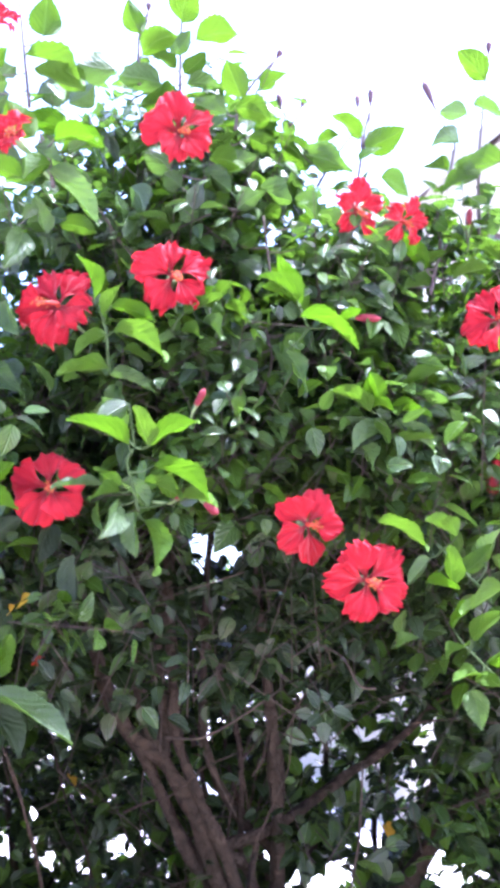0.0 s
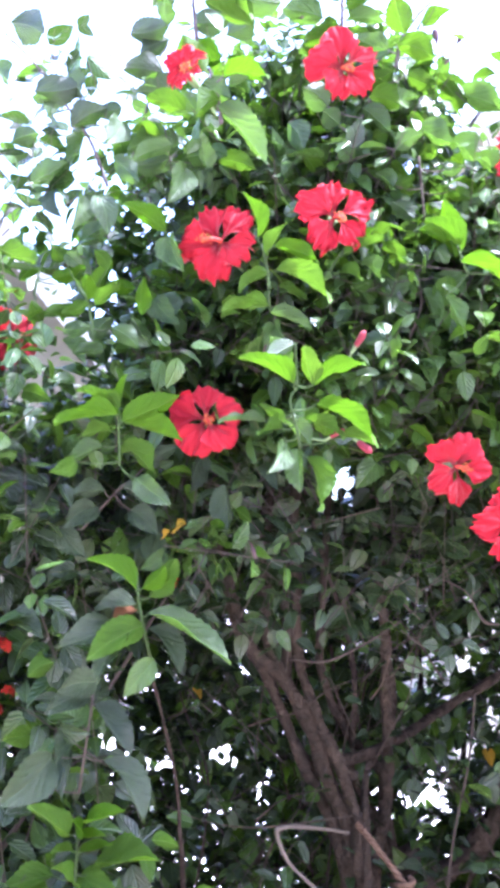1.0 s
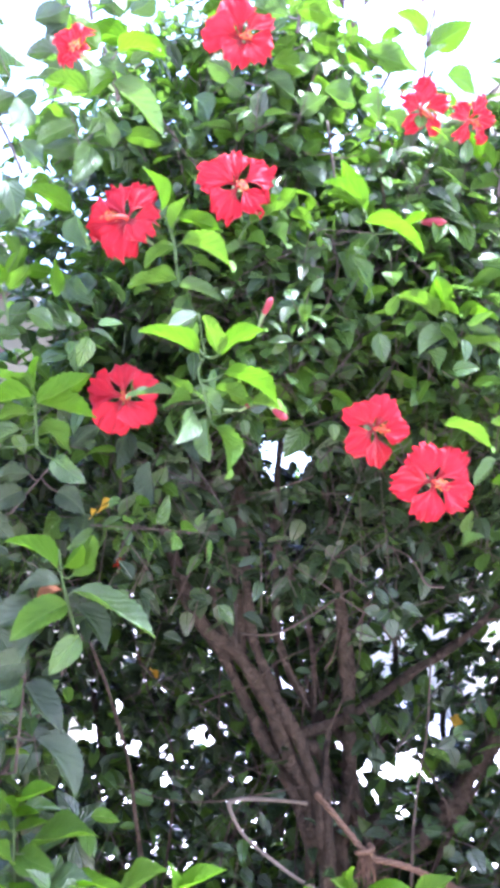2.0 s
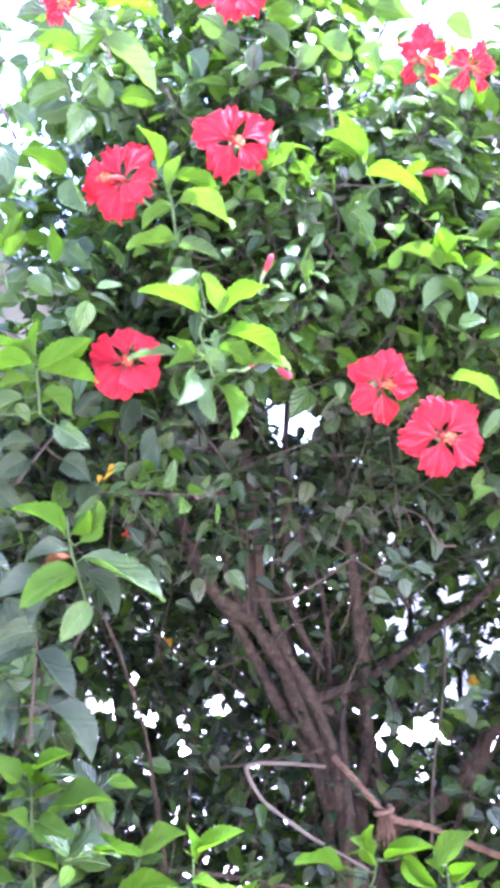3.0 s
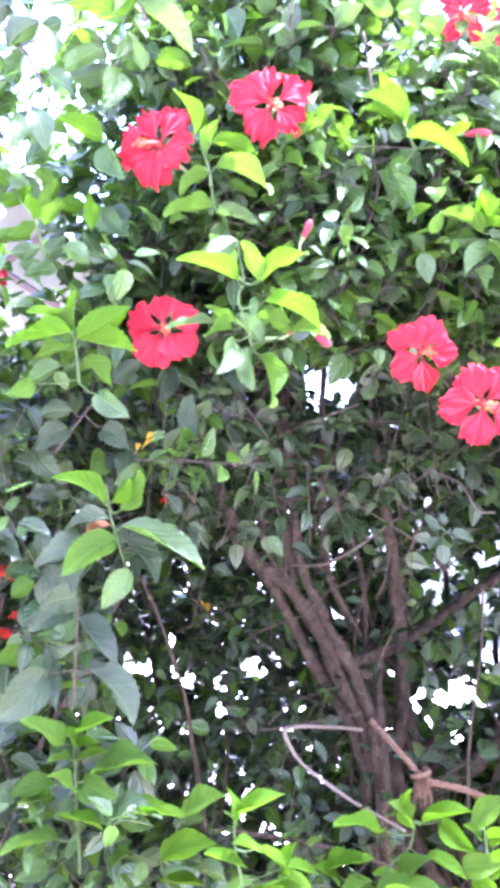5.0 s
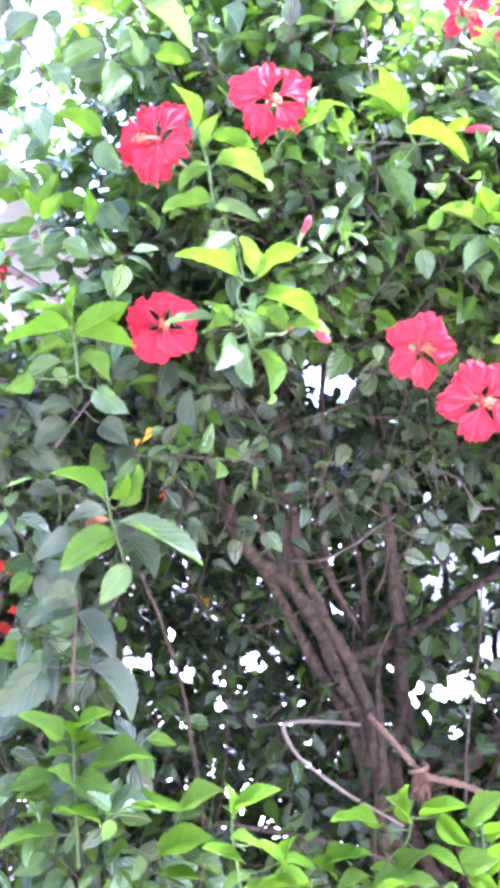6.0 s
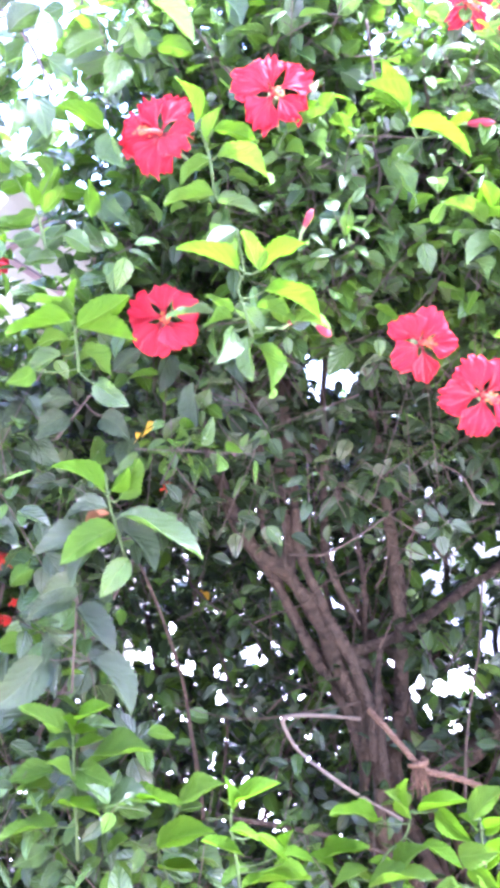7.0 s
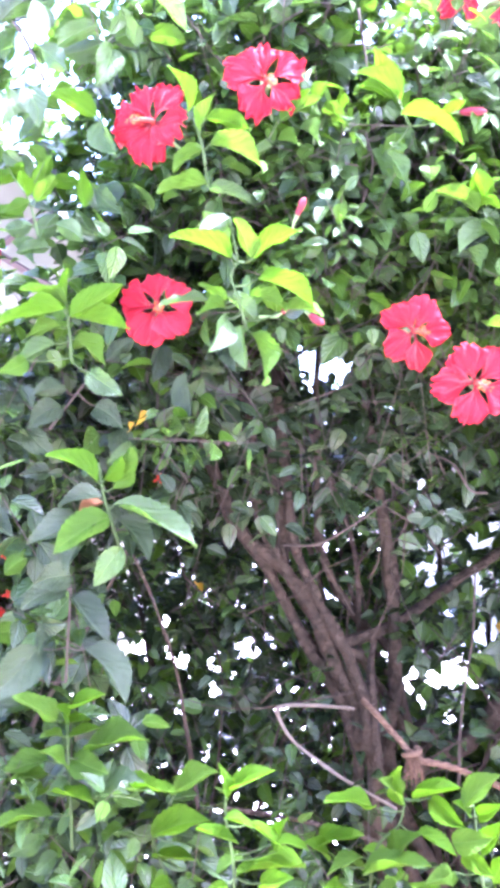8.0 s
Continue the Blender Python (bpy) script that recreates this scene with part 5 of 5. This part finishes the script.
    ((-0.134, 0.080, 0.898), (-0.047, 0.042, 0.869), (0.33, 0.02, 0.94), 1.00, "m"),
] + [
    ((-0.168, 0.086, 0.869), (-0.091, 0.044, 0.879), (-0.14, -0.02, 0.99), 1.00),
    ((-0.231, 0.038, 0.975), (-0.243, -0.004, 0.961), (0.49, -0.40, 0.77), 1.11, "m"),
    ((-0.193, 0.044, 0.917), (-0.205, 0.024, 0.887), (0.18, -0.84, 0.51), 1.16, "m"),
    ((-0.357, 0.050, 0.915), (-0.403, 0.005, 0.903), (0.57, -0.69, 0.45), 1.04, "m"),
    ((-0.329, 0.056, 0.884), (-0.357, 0.008, 0.870), (0.60, -0.51, 0.62), 1.19, "m"),
    ((-0.137, 0.062, 0.834), (-0.171, 0.020, 0.833), (0.65, -0.55, 0.52), 1.27),
], "y")
shoot(shrub, [(-0.027, -0.008, 0.827), (-0.027, -0.008, 0.890), (-0.039, -0.008, 0.963), (-0.040, -0.008, 1.004)], [
    ((-0.038, -0.032, 1.005), (-0.051, -0.049, 1.068), (0.90, -0.43, 0.07), 1.00),
    ((-0.029, -0.026, 1.018), (0.040, -0.060, 1.060), (-0.60, -0.26, 0.76), 1.00),
    ((-0.043, -0.020, 0.971), (0.009, -0.040, 0.963), (0.04, -0.24, 0.97), 1.00),
    ((-0.089, -0.014, 0.952), (-0.018, -0.034, 0.936), (0.18, -0.13, 0.97), 1.00),
    ((-0.001, -0.008, 0.959), (0.055, -0.025, 0.922), (0.51, -0.15, 0.85), 1.00),
    ((0.045, -0.002, 0.913), (0.062, -0.022, 0.973), (-0.91, -0.39, 0.12), 1.00),
    ((0.038, 0.004, 0.922), (0.096, -0.013, 0.917), (-0.02, -0.33, 0.94), 1.00),
    ((0.092, 0.010, 0.881), (-0.022, -0.014, 0.883), (0.03, -0.05, 1.00), 1.00),
] + [
    ((-0.011, 0.016, 0.899), (-0.057, -0.004, 0.875), (-0.22, -0.49, 0.84), 1.00, "f"),
    ((-0.038, -0.032, 0.873), (-0.082, -0.063, 0.859), (0.30, -0.70, 0.64), 1.00),
    ((0.017, -0.026, 0.870), (0.070, -0.071, 0.897), (-0.67, -0.42, 0.61), 1.00),
], "y")
shoot(shrub, [(0.205, 0.092, 0.784), (0.220, 0.092, 0.880), (0.260, 0.092, 0.923), (0.271, 0.092, 0.967)], [
    ((0.267, 0.068, 0.963), (0.254, 0.020, 1.043), (0.91, -0.40, -0.10), 0.60),
    ((0.259, 0.074, 0.971), (0.219, 0.026, 1.022), (0.87, -0.36, 0.34), 1.00, "f"),
    ((0.283, 0.080, 0.969), (0.358, 0.032, 1.003), (-0.41, 0.02, 0.91), 1.00),
    ((0.215, 0.086, 0.955), (0.125, 0.034, 0.982), (0.38, -0.20, 0.90), 1.00),
    ((0.317, 0.092, 0.969), (0.366, 0.050, 0.931), (-0.36, -0.82, 0.44), 1.07),
    ((0.246, 0.098, 0.856), (0.296, 0.060, 0.917), (-0.81, -0.44, 0.39), 1.00, "f"),
    ((0.292, 0.104, 0.905), (0.356, 0.073, 0.876), (0.21, -0.40, 0.89), 1.00),
    ((0.118, 0.110, 0.881), (0.195, 0.065, 0.915), (-0.52, -0.27, 0.81), 1.00),
] + [
    ((0.199, 0.116, 0.871), (0.267, 0.095, 0.838), (0.36, -0.24, 0.90), 1.00),
    ((0.193, 0.068, 0.845), (0.303, 0.026, 0.877), (-0.26, 0.04, 0.97), 1.00, "f"),
    ((0.195, 0.074, 0.873), (0.131, 0.050, 0.852), (-0.21, -0.25, 0.94), 1.00, "f"),
    ((0.155, 0.080, 0.827), (0.112, 0.028, 0.821), (0.54, -0.53, 0.65), 1.02),
    ((0.253, 0.086, 0.825), (0.202, 0.065, 0.805), (0.14, -0.85, 0.51), 1.17, "f"),
    ((0.136, 0.092, 0.861), (0.086, 0.065, 0.900), (0.68, -0.36, 0.64), 1.00),
], "y")
shoot(shrub, [(0.401, 0.052, 0.792), (0.393, 0.052, 0.857), (0.384, 0.052, 0.933), (0.380, 0.052, 0.970)], [
    ((0.360, 0.028, 0.976), (0.417, -0.003, 1.036), (-0.72, -0.57, 0.40), 1.00, "f"),
    ((0.341, 0.034, 0.911), (0.400, -0.004, 0.934), (-0.59, -0.78, 0.23), 1.13, "f"),
    ((0.357, 0.040, 0.890), (0.402, 0.006, 0.865), (-0.37, -0.81, 0.45), 1.08),
    ((0.388, 0.046, 0.954), (0.419, 0.001, 0.987), (-0.87, -0.45, 0.21), 1.00),
    ((0.374, 0.052, 0.952), (0.339, 0.021, 0.985), (0.77, -0.56, 0.29), 1.00),
    ((0.394, 0.058, 0.893), (0.426, 0.010, 0.957), (-0.90, -0.43, 0.11), 1.00),
    ((0.347, 0.064, 0.852), (0.290, 0.019, 0.852), (0.38, -0.49, 0.78), 1.00, "f"),
    ((0.416, 0.070, 0.831), (0.434, 0.028, 0.885), (-0.65, -0.70, -0.32), 1.07),
] + [
    ((0.330, 0.076, 0.810), (0.268, 0.056, 0.837), (0.44, -0.81, 0.39), 1.00),
], "y")

# next two shoots take the darkened leaf colour to read as backlit silhouettes
shoot(bush, [(-0.390, 0.162, 2.281), (-0.432, 0.162, 2.369), (-0.483, 0.162, 2.434), (-0.559, 0.162, 2.520), (-0.620, 0.162, 2.572)], [
    ((-0.606, 0.138, 2.583), (-0.533, 0.100, 2.545), (-0.56, -0.78, -0.29), 1.20),
    ((-0.548, 0.144, 2.451), (-0.455, 0.127, 2.465), (-0.08, -0.86, -0.51), 1.04),
    ((-0.471, 0.150, 2.388), (-0.400, 0.109, 2.416), (-0.04, -0.61, -0.79), 1.00),
    ((-0.582, 0.156, 2.348), (-0.526, 0.135, 2.362), (-0.17, -0.83, -0.54), 1.20, "m"),
    ((-0.537, 0.162, 2.275), (-0.466, 0.127, 2.308), (0.06, -0.63, -0.77), 1.00, "m"),
    ((-0.488, 0.168, 2.272), (-0.464, 0.127, 2.195), (-0.76, -0.64, 0.11), 1.00),
    ((-0.446, 0.174, 2.385), (-0.467, 0.150, 2.301), (0.93, -0.35, -0.14), 1.00, "m"),
    ((-0.639, 0.180, 2.520), (-0.600, 0.149, 2.471), (-0.78, -0.58, -0.25), 1.00, "m"),
] + [
    ((-0.416, 0.186, 2.194), (-0.390, 0.162, 2.281), (0.68, -0.63, -0.38), 1.00, "m"),
    ((-0.429, 0.138, 2.152), (-0.374, 0.086, 2.172), (-0.40, -0.67, -0.63), 1.01, "m"),
    ((-0.488, 0.144, 2.495), (-0.450, 0.106, 2.437), (-0.86, -0.43, -0.27), 1.00),
], "d")
shoot(bush, [(-0.341, 0.112, 2.356), (-0.326, 0.112, 2.427), (-0.323, 0.112, 2.509)], [
    ((-0.299, 0.088, 2.487), (-0.376, 0.060, 2.470), (0.37, -0.64, -0.67), 1.00),
    ((-0.371, 0.094, 2.563), (-0.296, 0.067, 2.579), (-0.13, -0.74, -0.66), 1.00),
    ((-0.262, 0.100, 2.440), (-0.351, 0.065, 2.428), (0.27, -0.38, -0.89), 1.00),
    ((-0.277, 0.106, 2.372), (-0.351, 0.075, 2.320), (0.63, -0.45, -0.63), 1.00, "m"),
    ((-0.296, 0.112, 2.572), (-0.346, 0.095, 2.526), (0.48, -0.85, -0.21), 1.01),
    ((-0.336, 0.118, 2.642), (-0.292, 0.077, 2.645), (-0.17, -0.24, -0.96), 1.00),
    ((-0.193, 0.124, 2.545), (-0.277, 0.107, 2.548), (0.09, -0.58, -0.81), 1.00, "y"),
    ((-0.348, 0.130, 2.317), (-0.273, 0.106, 2.327), (-0.22, -0.86, -0.46), 1.13, "m"),
] + [
    ((-0.256, 0.136, 2.628), (-0.179, 0.115, 2.637), (-0.15, -0.81, -0.56), 1.03),
    ((-0.188, 0.088, 2.583), (-0.138, 0.040, 2.594), (-0.41, -0.59, -0.70), 1.09),
    ((-0.187, 0.094, 2.510), (-0.106, 0.077, 2.484), (-0.33, -0.13, -0.93), 1.00, "y"),
    ((-0.182, 0.100, 2.392), (-0.104, 0.055, 2.323), (-0.71, -0.20, -0.67), 1.00),
    ((-0.228, 0.106, 2.424), (-0.263, 0.085, 2.455), (0.06, -0.86, -0.50), 1.38, "m"),
], "d")
shoot(bush, [(-0.497, 0.112, 2.037), (-0.492, 0.112, 2.081), (-0.476, 0.112, 2.127)], [
    ((-0.563, 0.088, 2.108), (-0.486, 0.040, 2.079), (-0.54, -0.41, -0.73), 1.00, "f"),
    ((-0.467, 0.094, 2.067), (-0.425, 0.077, 2.077), (-0.26, -0.87, -0.42), 1.29),
    ((-0.446, 0.100, 2.060), (-0.404, 0.065, 2.086), (0.08, -0.52, -0.85), 1.00),
    ((-0.410, 0.106, 2.001), (-0.465, 0.061, 1.993), (0.43, -0.38, -0.82), 1.00, "f"),
    ((-0.384, 0.112, 2.049), (-0.356, 0.081, 2.107), (0.51, -0.64, -0.58), 1.00, "f"),
    ((-0.313, 0.118, 2.069), (-0.362, 0.080, 2.063), (0.61, -0.74, -0.28), 1.02),
    ((-0.387, 0.124, 1.965), (-0.348, 0.107, 2.008), (-0.01, -0.93, -0.37), 1.19, "m"),
    ((-0.439, 0.130, 1.961), (-0.387, 0.078, 1.911), (-0.81, -0.49, -0.33), 1.00, "m"),
] + [
    ((-0.309, 0.136, 2.020), (-0.333, 0.098, 1.964), (0.79, -0.60, 0.07), 1.00, "m"),
    ((-0.268, 0.088, 2.054), (-0.232, 0.040, 2.001), (-0.80, -0.60, 0.00), 1.00, "m"),
    ((-0.473, 0.094, 1.981), (-0.493, 0.067, 2.013), (0.31, -0.81, -0.49), 1.12, "f"),
    ((-0.495, 0.100, 1.853), (-0.439, 0.076, 1.833), (-0.39, -0.92, 0.00), 1.10, "f"),
], "y")
shoot(bush, [(0.623, 0.792, 1.195), (0.666, 0.792, 1.209), (0.768, 0.792, 1.225)], [
    ((0.617, 0.768, 1.181), (0.627, 0.726, 1.134), (-0.37, -0.73, 0.57), 1.09, "o"),
    ((0.576, 0.774, 1.087), (0.552, 0.733, 1.022), (-0.32, -0.74, 0.59), 1.00, "f"),
    ((0.592, 0.780, 1.418), (0.555, 0.746, 1.364), (0.03, -0.85, 0.52), 1.00, "f"),
    ((0.390, 0.786, 1.484), (0.367, 0.769, 1.421), (-0.55, -0.74, 0.40), 1.00, "f"),
    ((0.281, 0.792, 1.133), (0.259, 0.772, 1.082), (-0.62, -0.59, 0.51), 1.00, "y"),
    ((0.127, 0.798, 1.116), (0.141, 0.770, 1.067), (0.15, -0.84, 0.52), 1.00, "f"),
], "m")
shoot(bush, [(-0.149, 0.612, 1.304), (-0.110, 0.612, 1.265), (-0.070, 0.612, 1.239)], [
    ((-0.124, 0.588, 1.291), (-0.104, 0.543, 1.275), (0.36, -0.16, 0.92), 1.00, "o"),
    ((-0.017, 0.594, 1.434), (-0.030, 0.563, 1.384), (-0.70, -0.51, 0.50), 1.00, "f"),
    ((0.111, 0.600, 1.137), (0.096, 0.569, 1.098), (-0.61, -0.48, 0.63), 1.00, "y"),
    ((0.247, 0.606, 1.576), (0.267, 0.557, 1.536), (-0.05, -0.65, 0.76), 1.00, "f"),
    ((0.325, 0.612, 1.471), (0.364, 0.574, 1.452), (-0.46, -0.73, 0.51), 1.00, "f"),
    ((0.523, 0.618, 1.430), (0.537, 0.573, 1.393), (-0.51, -0.63, 0.58), 1.14, "f"),
    ((0.510, 0.624, 1.105), (0.524, 0.607, 1.044), (-0.24, -0.95, 0.21), 1.21, "f"),
], "m")
shoot(bush, [(0.338, 0.012, 1.976), (0.368, 0.012, 1.995), (0.383, 0.012, 2.010)], [
    ((0.384, -0.012, 1.996), (0.375, -0.029, 2.036), (-0.21, -0.88, -0.42), 1.45),
    ((0.369, -0.006, 1.990), (0.307, -0.026, 2.001), (-0.08, -0.30, -0.95), 1.00, "f"),
    ((0.385, 0.000, 1.990), (0.419, -0.048, 1.967), (-0.63, -0.09, -0.77), 1.00),
    ((0.376, 0.006, 1.974), (0.327, -0.036, 1.933), (0.76, -0.39, -0.51), 1.00, "f"),
    ((0.387, 0.012, 1.965), (0.415, -0.022, 1.917), (-0.90, -0.34, -0.28), 1.00, "f"),
    ((0.359, 0.018, 1.957), (0.305, -0.010, 1.960), (0.12, -0.31, -0.94), 1.00, "f"),
    ((0.369, 0.024, 1.929), (0.388, -0.014, 1.870), (-0.95, -0.31, -0.10), 1.00, "m"),
    ((0.267, 0.030, 2.164), (0.235, 0.006, 2.245), (-0.68, -0.59, -0.44), 1.00),
] + [
    ((0.248, 0.036, 2.192), (0.183, -0.009, 2.193), (0.25, -0.38, -0.89), 1.00),
], "y")
shoot(bush, [(0.027, -0.008, 2.090), (0.047, -0.008, 2.130), (0.066, -0.008, 2.150)], [
    ((0.051, -0.032, 2.125), (0.116, -0.060, 2.152), (0.27, -0.27, -0.92), 1.00),
    ((0.065, -0.026, 2.142), (0.102, -0.050, 2.171), (0.11, -0.69, -0.72), 1.00, "y"),
    ((0.046, -0.020, 2.095), (0.082, -0.058, 2.071), (-0.68, -0.19, -0.71), 1.00),
    ((0.036, -0.014, 2.088), (-0.002, -0.052, 2.055), (0.75, -0.21, -0.63), 1.00, "m"),
    ((0.085, -0.008, 2.120), (0.115, -0.060, 2.070), (-0.90, -0.10, -0.43), 1.00, "m"),
], "f")



# ---- the mass of leaves ----
def crown_top(x):
    """Height of the dense crown along the bush."""
    return 2.66 + 0.03 * math.sin(x * 9) - min(0.52, 1.9 * max(0.0, -0.22 - x)) - 0.38 * max(0.0, x - 0.05)


def in_crown(c):
    x, y, z = c
    top = crown_top(x) - 0.25 * abs(y - 0.45)
    low = 1.48 + 0.08 * math.sin(x * 5) + 0.5 * max(0.0, 0.5 - y) - 0.1 * max(0.0, x - 0.2)
    if y < 0.45 and noise.noise(Vector((x * 6.0, 1.7, z * 6.0))) > 0.07:
        return False
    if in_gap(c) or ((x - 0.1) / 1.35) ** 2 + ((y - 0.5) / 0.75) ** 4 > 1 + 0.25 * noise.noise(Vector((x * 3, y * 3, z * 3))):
        return False
    if x < -0.30 and z > 1.86 and RNG.random() < 0.35:
        return False
    return low < z < top and y > 0.05 + 0.05 * math.sin(x * 7 + z * 5)


def in_back(c):
    x, y, z = c
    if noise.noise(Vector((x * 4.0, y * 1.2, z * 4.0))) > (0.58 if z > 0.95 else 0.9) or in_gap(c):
        return False
    return z < 1.8 and ((x - 0.15) / 1.75) ** 2 + ((y - 1.0) / 0.66) ** 4 < 1 + 0.25 * noise.noise(Vector((x * 3, y * 3, z * 3)))


def in_left(c):
    x, y, z = c
    return x < -0.27 + 0.07 * math.sin(z * 8) - 0.25 * max(0, y - 0.25)


def in_right(c):
    x, y, z = c
    return x > 0.62 + 0.06 * math.sin(z * 9)


def fill(plant, count, inside, low, high, per, size, mix, label, droop=0.5):
    P, N, A, S, tw = clusters(count, inside, low, high, per, size, droop)
    twig_mesh("twig_tangle", plant, tw, label="thin brown twigs")
    pick = RNG.random(len(P))
    lowest = 0.0
    for tone, share in mix:
        sel = (pick >= lowest) & (pick < lowest + share)
        lowest += share
        if sel.any():
            foliage("foliage", plant, tone, P[sel], N[sel], A[sel], S[sel], label)


fill(bush, 2500, lambda c: c[2] > 1.78 and c[1] < 0.55 and in_crown(c), (-1.3, 0.05, 1.75), (1.5, 0.55, 2.75), 8, (0.026, 0.072), (("m", 0.66), ("d", 0.08), ("f", 0.26)), "dense green leaves of the crown")
# inner and lower leaves get the darkened tone, so their colour carries the shade
fill(bush, 1500, lambda c: c[2] > 1.78 and in_crown(c), (-1.3, 0.55, 1.75), (1.5, 1.25, 2.75), 8, (0.036, 0.070), (("m", 0.20), ("d", 0.80)), "dense inner crown leaves, coloured dark for shade")
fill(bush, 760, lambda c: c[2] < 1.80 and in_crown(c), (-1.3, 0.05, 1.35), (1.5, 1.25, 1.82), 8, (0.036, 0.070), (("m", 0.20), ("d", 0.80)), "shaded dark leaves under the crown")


def in_clump(c):
    """Whether a place lies in one of the leafy clumps that stand before the dark inside of the crown."""
    return noise.noise(Vector((c[0] * 7.5, 4.1, c[2] * 7.5))) > 0.10 and not in_gap(c)


fill(bush, 150, in_clump, (0.02, 0.02, 1.86), (0.66, 0.20, 2.40), 7, (0.028, 0.066), (("m", 0.60), ("d", 0.12), ("f", 0.28)), "glossy leaves at the face of the crown")
fill(bush, 90, in_clump, (-0.62, 0.06, 1.56), (-0.12, 0.30, 1.92), 7, (0.030, 0.066), (("m", 0.55), ("d", 0.12), ("f", 0.33)), "glossy leaves at the face of the crown")
fill(bush, 20, lambda c: True, (-0.66, 0.14, 2.18), (-0.36, 0.34, 2.56), 6, (0.045, 0.078), (("m", 0.45), ("d", 0.55)), "dark leaves of the outer shoots against the sky", 0.6)
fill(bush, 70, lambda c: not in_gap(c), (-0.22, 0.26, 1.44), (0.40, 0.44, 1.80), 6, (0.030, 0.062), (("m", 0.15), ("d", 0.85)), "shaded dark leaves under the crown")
hedge = root("hedge", (0.2, 1.2, 0.0), "leafy green hedge behind the hibiscus trunks", "hedge")
for i in range(9):
    x = -1.2 + 0.33 * i
    limb("stem", [(x, 1.2, -0.02), (x + 0.05 * math.sin(i * 2.1), 1.22, 0.6), (x + 0.12 * math.sin(i * 1.7), 1.15, 1.2), (x + 0.2 * math.sin(i * 1.3), 1.2, 1.7)], 0.014, 0.005, BARK, plant=hedge, sides=7)
# half the hedge leaves are coloured dark to stand in for backlit shade
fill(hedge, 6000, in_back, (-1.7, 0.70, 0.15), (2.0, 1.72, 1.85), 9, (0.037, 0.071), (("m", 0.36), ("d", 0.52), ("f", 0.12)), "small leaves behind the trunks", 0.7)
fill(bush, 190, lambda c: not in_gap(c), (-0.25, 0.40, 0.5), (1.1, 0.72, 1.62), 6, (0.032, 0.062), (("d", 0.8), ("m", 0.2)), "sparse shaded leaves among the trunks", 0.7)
fill(bush, 330, in_left, (-1.25, 0.06, 0.25), (-0.15, 0.75, 1.75), 8, (0.045, 0.08), (("m", 0.42), ("d", 0.46), ("f", 0.10), ("y", 0.02)), "large glossy dark leaves", 0.8)
fill(bush, 120, in_right, (0.55, 0.1, 0.3), (1.4, 0.7, 1.75), 8, (0.05, 0.085), (("m", 0.80), ("f", 0.20)), "large glossy dark leaves", 0.7)
fill(shrub, 130, lambda c: c[2] < 0.90 + 0.05 * math.sin(c[0] * 8), (-0.9, 0.0, 0.2), (1.0, 0.34, 0.95), 8, (0.045, 0.07), (("m", 0.48), ("d", 0.36), ("f", 0.16)), "fresh green leaves", 0.5)
